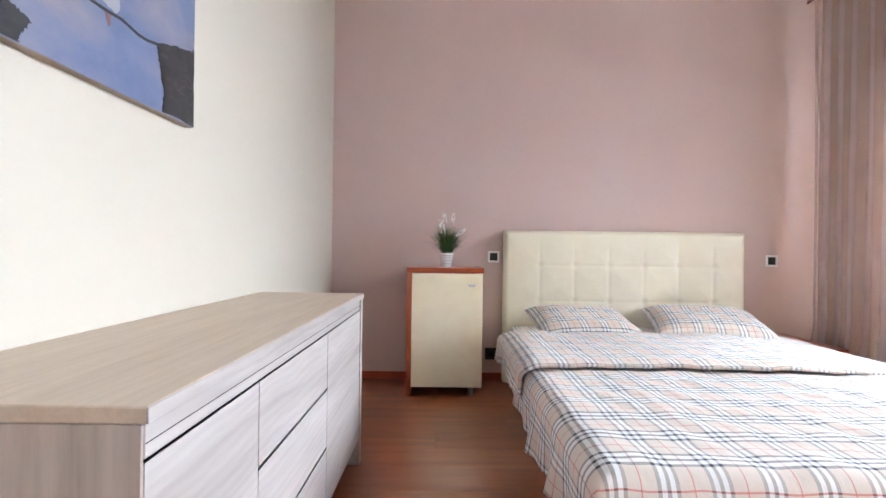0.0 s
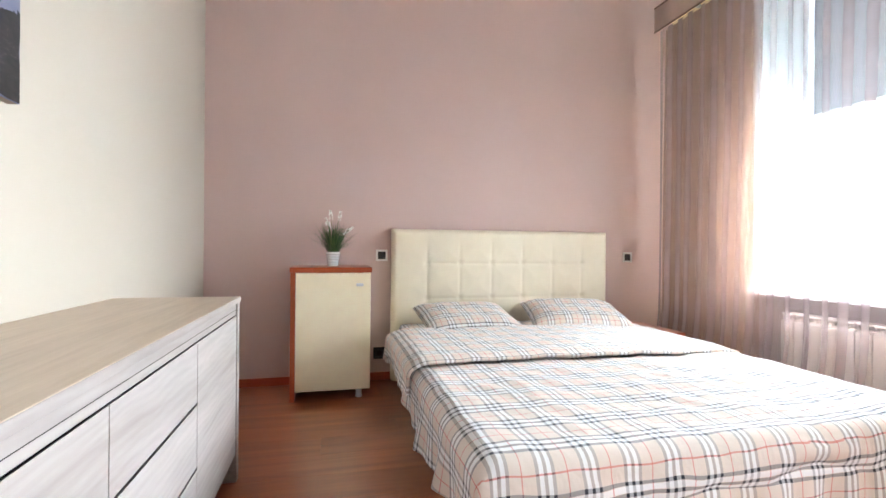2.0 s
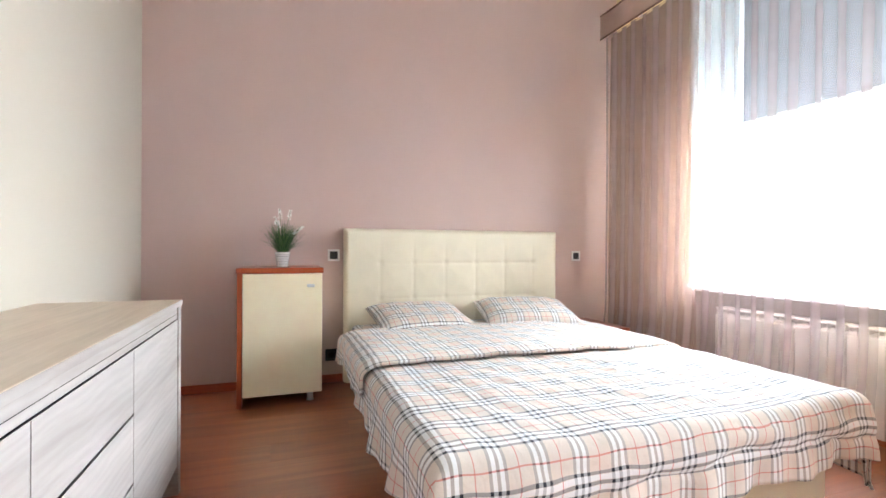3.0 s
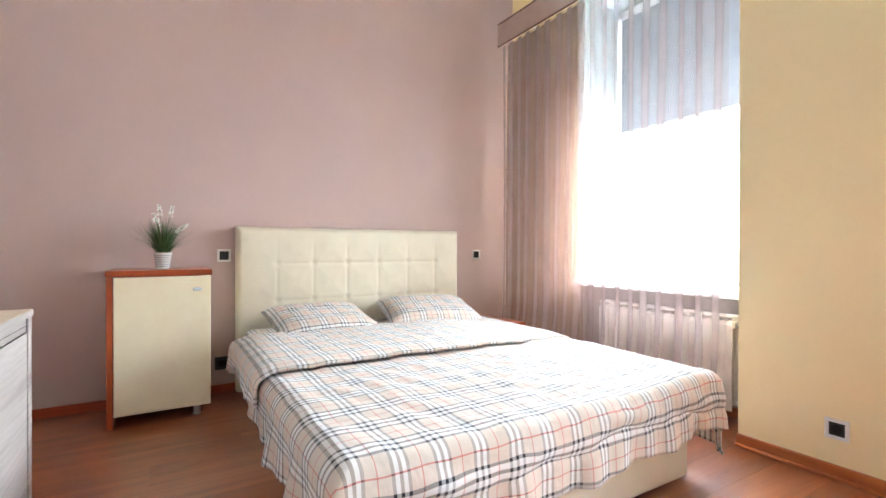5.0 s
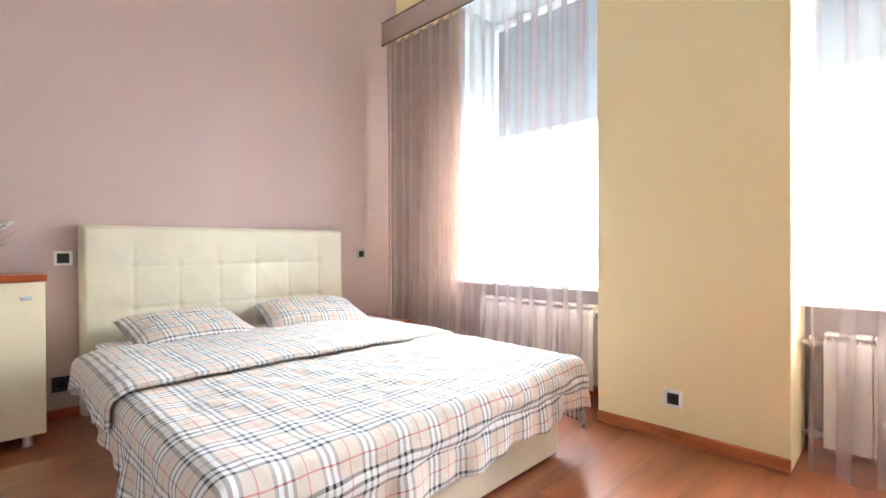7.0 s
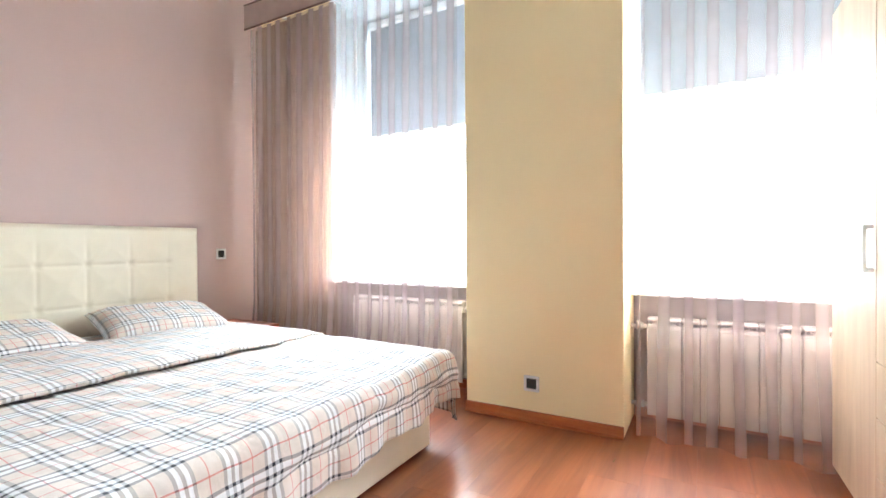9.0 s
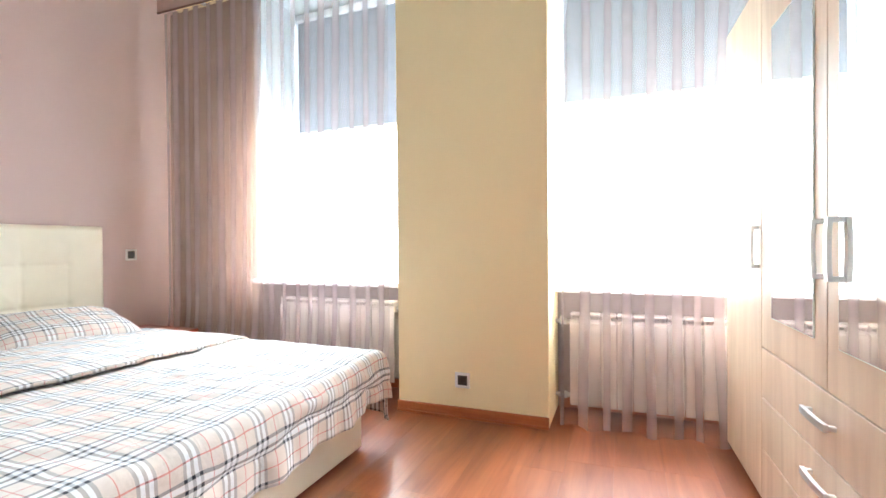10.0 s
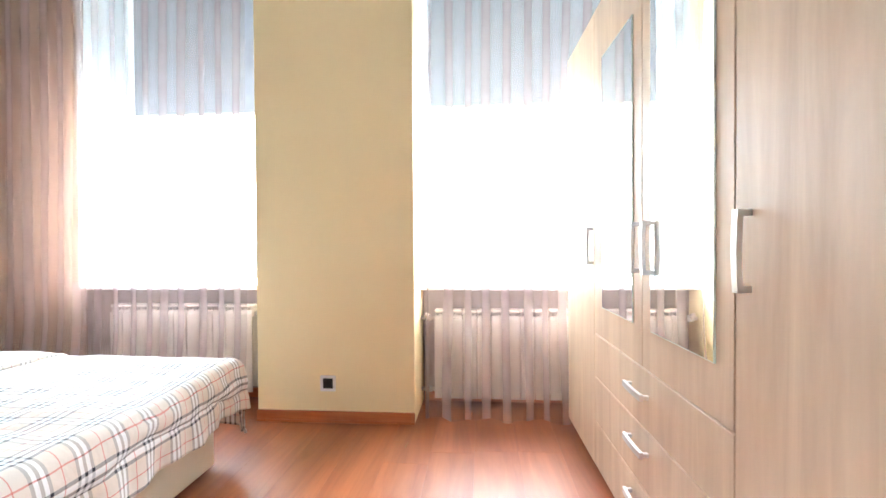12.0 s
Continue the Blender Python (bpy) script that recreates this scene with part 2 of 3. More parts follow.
def lathe(profile, n=28, centre=(0, 0, 0)):
    bm = bmesh.new()
    rings = [[bm.verts.new((centre[0] + r * math.cos(2 * math.pi * k / n), centre[1] + r * math.sin(2 * math.pi * k / n), centre[2] + z)) for k in range(n)] for r, z in profile]
    for a, b in zip(rings, rings[1:]):
        for k in range(n):
            bm.faces.new((a[k], a[(k + 1) % n], b[(k + 1) % n], b[k]))
    bm.faces.new(rings[0][::-1])
    bm.faces.new(rings[-1])
    return bm


def sheet(nu, nv, place, uv=None):
    """A grid of nu x nv cells, bent by place(s, t) with s and t from 0 to 1."""
    bm = bmesh.new()
    lay = bm.loops.layers.uv.new("UVMap") if uv else None
    vs = [[bm.verts.new(place(i / nu, j / nv)) for j in range(nv + 1)] for i in range(nu + 1)]
    for i in range(nu):
        for j in range(nv):
            f = bm.faces.new((vs[i][j], vs[i + 1][j], vs[i + 1][j + 1], vs[i][j + 1]))
            if lay:
                for lp, (a, b) in zip(f.loops, ((i, j), (i + 1, j), (i + 1, j + 1), (i, j + 1))):
                    lp[lay].uv = uv(a / nu, b / nv)
    return bm


def smooth_step(a, b, x):
    t = min(1.0, max(0.0, (x - a) / (b - a)))
    return t * t * (3 - 2 * t)


# ---- the room's shell ----
CEIL = 3.30
WALL_X = 3.55      # plane of the window wall
PIER_X = 3.187     # face of the projecting pier
BACK_Y = -4.42
WINDOWS = ((-2.02, -0.785), (-4.22, -2.90))
SILL, HEAD = 0.693, 2.86

piece("wall_north", box(-0.2, 4.2, 0, 0.2, 0, CEIL), M_PURPLE, "mauve painted wall behind the bed", "wall", kind="structure")
piece("wall_west", box(-0.2, 0, BACK_Y, 0, 0, CEIL), M_CREAM, "ivory painted wall behind the dresser", "wall", kind="structure")
# unseen; white was chosen so it throws light back on bed and pier
piece("wall_south", box(-0.2, 4.2, BACK_Y - 0.2, BACK_Y, 0, CEIL), M_WHITE, "unseen wall behind the wardrobe, white to bounce light", "wall", kind="structure")
piece("ceiling", box(-0.2, 4.2, BACK_Y - 0.2, 0.2, CEIL, CEIL + 0.2), M_WHITE, "white painted ceiling", "ceiling", kind="structure")
piece("subfloor", box(-0.2, 4.2, BACK_Y - 0.2, 0.2, -0.2, -0.012), M_GAP, "dark underlay below the laminate floor", "floor", kind="structure")

# window wall: strips round the two openings
bm = bmesh.new()
edges_y = [BACK_Y, WINDOWS[1][0], WINDOWS[1][1], WINDOWS[0][0], WINDOWS[0][1], 0]
for a, b, opening in ((0, 1, 0), (1, 2, 1), (2, 3, 0), (3, 4, 1), (4, 5, 0)):
    y0, y1 = edges_y[a], edges_y[b]
    if opening:
        box(WALL_X, 4.2, y0, y1, HEAD, CEIL, bm=bm)
    else:
        box(WALL_X, 4.2, y0, y1, 0, CEIL, bm=bm)
piece("wall_east", bm, M_YELLOW, "straw-yellow window wall with two deep openings", "wall", kind="structure")
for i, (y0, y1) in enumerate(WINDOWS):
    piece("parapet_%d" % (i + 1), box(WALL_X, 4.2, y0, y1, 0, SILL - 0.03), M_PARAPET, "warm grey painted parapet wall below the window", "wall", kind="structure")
piece("pier", box(PIER_X, WALL_X - 0.002, -2.972, -2.128, 0, CEIL - 0.002, 0.006), M_YELLOW, "straw-yellow plastered pier between two windows", "wall", kind="structure")

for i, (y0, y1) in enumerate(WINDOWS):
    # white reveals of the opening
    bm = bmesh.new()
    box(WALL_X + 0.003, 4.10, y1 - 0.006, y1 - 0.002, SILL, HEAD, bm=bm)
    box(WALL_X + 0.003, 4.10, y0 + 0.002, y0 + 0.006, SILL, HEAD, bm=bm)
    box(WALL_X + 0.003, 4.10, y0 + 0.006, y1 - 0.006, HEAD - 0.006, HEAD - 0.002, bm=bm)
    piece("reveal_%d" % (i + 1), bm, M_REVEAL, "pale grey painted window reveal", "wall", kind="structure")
    win = thing("window_%d" % (i + 1), "tall white framed window with bright daylight behind", "window", kind="structure")
    part("window_sill", box(WALL_X - 0.125, 4.08, y0 + 0.008, y1 - 0.008, SILL - 0.028, SILL, 0.008), M_FRAME, win)
    bm = bmesh.new()
    fx0, fx1, w = 4.04, 4.10, 0.06
    for ya, yb, za, zb in ((y0 + 0.008, y0 + w, SILL, HEAD - 0.01), (y1 - w, y1 - 0.008, SILL, HEAD - 0.01), (y0 + w, y1 - w, SILL, SILL + w), (y0 + w, y1 - w, HEAD - w, HEAD - 0.01)):
        box(fx0, fx1, ya, yb, za + 0.001, zb, 0.004, 1, bm=bm)
    part("window_frame", bm, M_FRAME, win)
    pane = part("pane", box(4.068, 4.074, y0 + w, y1 - w, SILL + w, HEAD - w), M_GLASS, win)
    pane.visible_shadow = False


m = Mat("bright_overcast_sky")
em = m.node("ShaderNodeEmission", Color=(0.92, 0.97, 1.0, 1), Strength=4.0)
m.l.new(em.outputs[0], m.out.inputs["Surface"])
piece("backdrop", box(9.0, 9.1, -9, 9, -4, 9), m.m, "plain bright overcast sky outside the windows", "sky", kind="structure")


def baseboard(name, x0, x1, y0, y1, depth_axis):
    """Stained wooden skirting with a stepped, rounded top and a thin toe."""
    bm = box(x0, x1, y0, y1, 0.0, 0.055, 0.004, 2)
    return piece(name, bm, M_CHERRY_Y if depth_axis == "x" else M_CHERRY_X, "stained wooden skirting board along the wall", "baseboard", kind="structure")


baseboard("baseboard_north", 0.012, WALL_X, -0.018, -0.001, "y")
baseboard("baseboard_west", 0.001, 0.018, BACK_Y, -0.02, "x")
bm = box(PIER_X - 0.017, PIER_X - 0.001, -2.972, -2.128, 0.0, 0.058, 0.005, 2)
box(PIER_X - 0.026, PIER_X - 0.0175, -2.972, -2.128, 0.0, 0.014, 0.003, 1, bm=bm)
piece("baseboard_pier", bm, M_CHERRY_Y, "stained wooden skirting board at the foot of the pier", "baseboard", kind="structure")
baseboard("baseboard_east", WALL_X - 0.018, WALL_X - 0.001, -2.12, -0.02, "x")
baseboard("baseboard_niche", WALL_X - 0.018, WALL_X - 0.001, BACK_Y, -2.98, "x")

# ---- curtains, blinds, radiators ----


def curtain(name, y0, y1, x, z0, z1, folds, seed, kick, label, rippled=()):
    """A sheer hanging in soft, uneven folds that deepen towards the hem."""
    rnd = random.Random(seed)
    waves = [(rnd.uniform(0.7, 1.35), rnd.uniform(0, 6.28)) for _ in range(4)]

    def place(s, t):
        drop = 1 - t
        ph = 2 * math.pi * folds * (s + 0.020 * math.sin(9 * s + waves[0][1]) + 0.009 * math.sin(23 * s + waves[1][1]))
        size = 0.74 + 0.26 * math.sin(6.1 * s * waves[2][0] + waves[2][1]) * math.sin(15 * s + waves[3][1])
        deep = (0.45 + 0.55 * drop) * size
        sway = 0.25 * math.sin(3.2 * t + 11 * s)
        px = x + 0.010 * deep * math.cos(ph + sway) - kick * smooth_step(0.8, 1.0, drop)
        py = y0 + (y1 - y0) * s + 0.004 * deep * math.sin(2 * (ph + sway)) + 0.006 * math.sin(5 * t + 8 * s)
        return (px, py, z0 + (z1 - z0) * t + (0.010 * math.sin(ph * 0.5) + 0.006 * math.sin(ph)) * (1 - t) ** 3)

    root = thing(name, label, "curtain")
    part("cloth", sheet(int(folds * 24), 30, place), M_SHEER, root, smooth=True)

    # added darker layers that hide and dim the bright wall seen through the voile
    for k, (g0, g1) in enumerate(rippled):
        def dim_layer(s, t, k=k, g0=g0, g1=g1):
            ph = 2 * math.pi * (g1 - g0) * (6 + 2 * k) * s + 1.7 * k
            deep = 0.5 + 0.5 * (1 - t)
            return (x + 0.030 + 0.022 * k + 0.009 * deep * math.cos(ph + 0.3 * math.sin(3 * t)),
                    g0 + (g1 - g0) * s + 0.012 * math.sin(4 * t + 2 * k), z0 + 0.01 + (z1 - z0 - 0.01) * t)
        part("gathered_cloth", sheet(int((g1 - g0) * 180), 30, dim_layer), M_SHEER_DIM, root, smooth=True)

    def band(s, t):
        ph = 2 * math.pi * folds * 0.6 * s
        return (x - 0.050 + 0.005 * math.sin(ph), y0 + (y1 - y0) * s, z1 - 0.02 + t * 0.185 + 0.004 * math.sin(ph * 0.3 + t))

    part("valance", sheet(int(folds * 8), 4, band), M_VALANCE, root, "gathered mauve header band", smooth=True)
    for k, z in enumerate((z1 - 0.02, z1 + 0.165)):
        part("piping", tube([(x - 0.052, y0 + (y1 - y0) * q / 20, z) for q in range(21)], 0.007, 8), M_PIPING, root, "dark stitched edge", smooth=True)
    part("curtain_rail", box(x - 0.03, x + 0.03, y0, y1, z1 + 0.165, z1 + 0.19, 0.004, 1), M_FRAME, root, "white ceiling track")
    for yb in (y0 + 0.1, y1 - 0.1):
        part("bracket", box(x + 0.031, WALL_X - 0.001, yb - 0.012, yb + 0.012, z1 + 0.166, z1 + 0.189, 0.003, 1), M_FRAME, root)
    return root


M_PIPING = plain("mauve_piping", rgb(112, 84, 78), 0.8)
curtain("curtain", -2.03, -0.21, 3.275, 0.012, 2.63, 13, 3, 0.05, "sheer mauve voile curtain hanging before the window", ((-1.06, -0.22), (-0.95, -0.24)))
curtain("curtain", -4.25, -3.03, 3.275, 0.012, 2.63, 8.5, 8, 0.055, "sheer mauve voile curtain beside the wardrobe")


def roller_blind(y0, y1):
    root = thing("roller_blind", "grey roller blind drawn half down over the window", "blind", "window blinds")
    x = 4.012
    part("cloth", sheet(6, 30, lambda s, t: (x + 0.003 * math.sin(7 * s), y0 + (y1 - y0) * s, 1.868 + 0.905 * t)), M_BLIND, root)
    part("bottom_bar", box(x - 0.008, x + 0.008, y0, y1, 1.850, 1.870, 0.005), M_FRAME, root, "white bottom bar")
    part("cassette", box(x - 0.03, x + 0.022, y0, y1, 2.772, 2.83, 0.012), M_FRAME, root, "white blind cassette")
    for ys in (y0 + 0.005, y1 - 0.005):
        part("bracket", box(x + 0.0222, 4.0398, ys - 0.01, ys + 0.01, 2.785, 2.815, 0.002, 1), M_FRAME, root)
    return root


roller_blind(-2.0, -0.818)
roller_blind(-4.2, -2.957)


def radiator(name, y_end, count, z0, z1, valve_side):
    """Sectional aluminium radiator with flat fronts, hung on the wall under the sill."""
    root = thing(name, "white sectional radiator mounted below the window sill", "radiator", "radiators")
    pitch, x0, x1 = 0.080, 3.405, 3.495
    bm = box(x0, x0 + 0.008, -0.0385, 0.0385, z0, z1 - 0.045, 0.003, 1)
    box(x0 + 0.008, x1 - 0.01, -0.004, 0.004, z0 + 0.012, z1 - 0.02, bm=bm)
    box(x1 - 0.012, x1, -0.034, 0.034, z0 + 0.01, z1 - 0.03, 0.003, 1, bm=bm)
    box(x0 + 0.012, x1 - 0.014, -0.0395, 0.0395, z1 - 0.07, z1 - 0.03, 0.006, 1, bm=bm)
    box(x0 + 0.004, x1 - 0.004, -0.0375, 0.0375, z1 - 0.014, z1, 0.004, 1, bm=bm)
    for k in (-0.03, -0.01, 0.01, 0.03):
        box(x0 + 0.01, x1 - 0.008, k - 0.002, k + 0.002, z1 - 0.03, z1 - 0.013, bm=bm)
    me = mesh_of("section", bm, M_RAD)
    for i in range(count):
        ob = new("section", me)
        ob.parent = root
        ob.location = (0, y_end + pitch * (i + 0.5), 0)
    ye = y_end if valve_side < 0 else y_end + pitch * count
    d = valve_side
    for z in (z1 - 0.05, z0 + 0.04):
        part("pipe", tube([(x0 + 0.045, ye, z), (x0 + 0.045, ye + d * 0.075, z), (x0 + 0.052, ye + d * 0.088, z), (x0 + 0.075, ye + d * 0.092, z), (WALL_X, ye + d * 0.092, z)], 0.011, 10), M_RAD, root, "white pipe", smooth=True)
        v = part("valve", tube([(x0 + 0.045, ye + d * 0.02, z), (x0 + 0.045, ye + d * 0.055, z)], 0.018, 12), M_STEEL, root, "metal valve", smooth=True)
        part("valve_cap", tube([(x0 + 0.045, ye + d * 0.04, z), (x0 + 0.02, ye + d * 0.04, z + 0.018), (x0 + 0.005, ye + d * 0.04, z + 0.028)], [0.014, 0.014, 0.011], 12), M_RAD, v, smooth=True)
    for yb in (y_end + 0.2, y_end + pitch * count - 0.2):
        part("wall_bracket", box(x1 - 0.02, WALL_X, yb - 0.01, yb + 0.01, z1 - 0.12, z1 - 0.10), M_RAD, root)
    return root


radiator("radiator", -1.99, 11, 0.072, 0.578, -1)
radiator("radiator", -3.05 - 0.08 * 10, 10, 0.06, 0.555, 1)


# ---- sockets and switches ----


def wall_plate(name, place, normal, label, size=0.082, rim=None):
    """Square plate with a raised rim and a dark rocker or socket face."""
    root = thing(name, label, "socket" if "socket" in name else "switch", "wall plates")
    h = size / 2
    bm = bmesh.new()
    for a, b, c, d in ((-h, h, h - 0.014, h), (-h, h, -h, -h + 0.014), (-h, -h + 0.014, -h + 0.014, h - 0.014), (h - 0.014, h, -h + 0.014, h - 0.014)):
        box(a, b, -0.011, -0.0005, c, d, 0.002, 1, bm=bm)
    part("rim", bm, rim or M_PLATE, root, "dark plate rim" if rim else "silver plate rim")
    part("rocker", box(-h + 0.0142, h - 0.0142, -0.008, -0.001, -h + 0.0142, h - 0.0142, 0.002, 1), M_DARK, root, "dark insert")
    if "socket" in name:
        part("socket_well", lathe([(0.019, 0.0), (0.019, 0.0015), (0.016, 0.0015)], 24), M_GAP, root)
        root.children[-1].matrix_local = pose(0, -0.0084, 0, 90, 0, 0)
    root.matrix_world = Matrix.Translation(place) @ pose(0, 0, 0, 0, 0, normal)
    return root


wall_plate("light_switch", (1.163, 0, 0.884), 0, "silver framed switch with dark rocker beside the headboard")
wall_plate("light_switch", (3.146, 0, 0.878), 0, "silver framed switch with dark rocker near the curtain")
wall_plate("wall_socket", (3.187, -2.513, 0.202), -90, "silver framed dark socket low on the yellow pier")
wall_plate("wall_socket", (1.150, 0, 0.190), 0, "dark wall socket low beside the bed", rim=M_DARK)


# ---- bed ----
bed = thing("bed", "double bed with cream leatherette base and tufted headboard", "bed")
HX0, HX1, HZ = 1.226, 2.905, 1.072
XS = [1.474 + 0.2404 * k for k in range(6)]
ZS = [0.335, 0.582, 0.830]


def dent(x, z):
    """Depth of the stitched seams and buttons on the headboard's face."""
    d = 0.0
    if x > XS[0] - 0.02 and x < XS[-1] + 0.02:
        for z0 in ZS:
            d = max(d, 0.004 * math.exp(-((z - z0) / 0.010) ** 2))
    top = smooth_step(HZ - 0.03, HZ - 0.20, z)
    for x0 in XS:
        d = max(d, 0.0035 * top * math.exp(-((x - x0) / 0.010) ** 2))
        for z0 in ZS:
            d = max(d, 0.011 * math.exp(-(((x - x0) ** 2 + (z - z0) ** 2) / 0.022 ** 2)))
    return d


def headboard_face(s, t):
    # outline of the cushion: rounded over at the rim
    x, z = HX0 + (HX1 - HX0) * s, 0.012 + (HZ - 0.012) * t
    rim = min(x - HX0, HX1 - x, HZ - z)
    r = 0.035
    back = 0.0 if rim > r else r - math.sqrt(max(0.0, r * r - (r - rim) ** 2))
    bulge = 0.006 * smooth_step(0.0, 0.12, rim)
    cx = min(abs(x - c) for c in XS)
    cz = min(abs(z - c) for c in ZS)
    puff = 0.007 * smooth_step(0, 0.11, min(cx, cz)) if rim > 0.02 else 0
    return (x, -0.100 + back - bulge - puff + dent(x, z), z)


part("headboard", sheet(240, 150, headboard_face), M_LEATHER, bed, "tufted cream leatherette headboard", smooth=True)
part("headboard_back", box(HX0 + 0.0005, HX1 - 0.0005, -0.0652, -0.020, 0.012, HZ - 0.0005, 0.003, 2), M_LEATHER, bed)
part("base_frame", box(1.262, 2.662, -2.204, -0.112, 0.012, 0.305, 0.014, 3), M_LEATHER, bed, "cream leatherette bed base")
for fx in (1.32, 2.60):
    for fy in (-2.14, -0.2):
        part("foot", box(fx - 0.03, fx + 0.03, fy - 0.03, fy + 0.03, 0, 0.012), M_DARK, bed)
me = part("mattress", box(1.268, 2.668, -2.196, -0.122, 0.306, 0.415, 0.04, 4), M_PLAID, bed, "mattress in a fitted plaid sheet", smooth=True)
uvl = me.data.uv_layers.new(name="UVMap")
for lp in me.data.loops:
    c = me.data.vertices[lp.vertex_index].co
    uvl.data[lp.index].uv = (c.x + 0.05, c.y + c.z)

DX0, DX1, DY0, DY1, DZ = 1.212, 2.735, -0.62, -2.268, 0.432


def over_edge(d, r=0.055):
    """Way out and down for cloth that runs d metres past an edge."""
    if d <= 0:
        return 0.0, 0.0
    a = d / r
    if a < math.pi / 2:
        return r * math.sin(a), r * (1 - math.cos(a))
    return r, r + (d - r * math.pi / 2)


def cloth_point(u, v, lift=0.0, hang_out=0.0):
    """A point of the duvet from cloth coordinates in metres: u across, v towards the foot."""
    ol, dl = over_edge(DX0 - u, 0.055)
    orr, dr = over_edge(u - DX1)
    of, df = over_edge(DY1 - v, 0.035) if v < DY1 else (0.0, 0.0)
    x = min(max(u, DX0), DX1) - ol + orr
    y = max(v, DY1) - of
    side = max(dl, dr)
    z = DZ - max(side, df) - 0.18 * min(side, df)
    # soft filling: broad waves and small creases
    inner = smooth_step(0, 0.10, u - DX0 + 0.12) * smooth_step(0, 0.10, DX1 + 0.12 - u)
    n1 = noise.noise((u * 2.1, v * 1.7, 0.3)) * 0.008 + noise.noise((u * 5.5, v * 4.5, 4.0)) * 0.005
    n2 = noise.noise((u * 14 + v * 6, v * 8 - u * 3, 9.0)) * 0.0055
    z += (n1 + n2) * inner + lift
    foot = smooth_step(-1.75, -2.2, v)
    z += foot * inner * (0.003 * math.sin(v * 34 + 3.0 * noise.noise((u * 2.2, v * 1.5, 2.0)) + u * 2.0) * (0.5 + noise.noise((u * 3.0, 1.0, 5.0))))
    pull = noise.noise((u * 9.0 - v * 6.0, v * 3.0 + u, 7.0))
    z += inner * 0.006 * max(0.0, pull - 0.12)
    x -= hang_out * smooth_step(0.0, 0.03, dl)
    if dl > 0.03:
        fl = smooth_step(0.03, 0.28, dl)
        x -= fl * (0.012 + 0.022 * math.sin(v * 15 + 2.5 * math.sin(v * 3.1)) + 0.012 * math.sin(v * 37))
    if dr > 0.03:
        x += smooth_step(0.03, 0.25, dr) * (0.004 + 0.012 * math.sin(v * 14))
    if df > 0.03:
        fl = smooth_step(0.03, 0.22, df)
        y -= fl * (0.006 + 0.010 * math.sin(u * 19 + 1.5 * math.sin(u * 4)) + 0.007 * math.sin(u * 45 + 1))
        ruck = 0.6 + 0.8 * noise.noise((u * 4.0, 3.0, 1.0))
        low = 0.115 + 0.020 * math.sin(u * 5.0) + 0.012 * math.sin(u * 17.0)
        y -= 0.017 * ruck * math.exp(-((df - low + 0.045) / 0.030) ** 2)
        y += 0.012 * ruck * math.exp(-((df - low) / 0.014) ** 2)
    # the far corner of the foot is drawn in a little
    drawn = smooth_step(2.2, 2.72, u) * smooth_step(-1.6, -2.2, v)
    return Vector((x - 0.028 * drawn, y + 0.030 * drawn, max(z, 0.03)))


duvet = thing("duvet", "plaid duvet in beige, white, black and red, hanging over the bed", "duvet")


def hem_left(v):
    return 0.172 + 0.075 * smooth_step(-1.0, -1.7, v) + 0.014 * math.sin(v * 7) + 0.008 * math.sin(v * 19)


def hem_foot(u):
    return 0.245 - 0.030 * smooth_step(1.9, 2.7, u) + 0.008 * math.sin(u * 8) + 0.005 * math.sin(u * 23)


def duvet_uv(s, t):
    # cloth coordinates run past the edges by the length of the hang
    v = DY0 + (DY1 - DY0 - hem_foot(DX0 + (DX1 - DX0) * s)) * t
    hl = hem_left(v)
    hr = 0.20 + 0.12 * smooth_step(-1.85, -2.2, v)
    u = DX0 - hl + (DX1 + hr - DX0 + hl) * s
    return u, v


part("cover", sheet(170, 170, lambda s, t: cloth_point(*duvet_uv(s, t)), lambda s, t: (duvet_uv(s, t)[0] + 0.027, duvet_uv(s, t)[1] + 0.040)), M_PLAID, duvet, smooth=True)
sol = duvet.children[0].modifiers.new("thickness", "SOLIDIFY")
sol.thickness, sol.offset = 0.012, -1


def fold_uv(s, t):
    v = -0.66 - 0.78 * t
    hl = hem_left(v) * (0.72 + 0.1 * math.sin(v * 9)) + 0.05 * (1 - t)
    return DX0 - hl + (DX1 + 0.12 - DX0 + hl) * s, v


def fold_point(s, t):
    u, v = fold_uv(s, t)
    edge = smooth_step(1.0, 0.90, t) * smooth_step(0.0, 0.25, t)
    keep = 1 - 0.8 * smooth_step(2.35, 2.62, u)
    p = cloth_point(u, v, 0.006 + 0.030 * (0.65 + 0.35 * edge) * keep, 0.022)
    p.y -= 0.012 * math.sin(u * 6.5) * smooth_step(0.6, 1, t)
    return p


part("turned_edge", sheet(150, 60, fold_point, lambda s, t: (fold_uv(s, t)[0] + 0.04, -fold_uv(s, t)[1] * 1.0 + 0.03)), M_PLAID, duvet, "turned-back edge of the duvet", smooth=True)
sol = duvet.children[1].modifiers.new("thickness", "SOLIDIFY")
sol.thickness, sol.offset = 0.014, -1


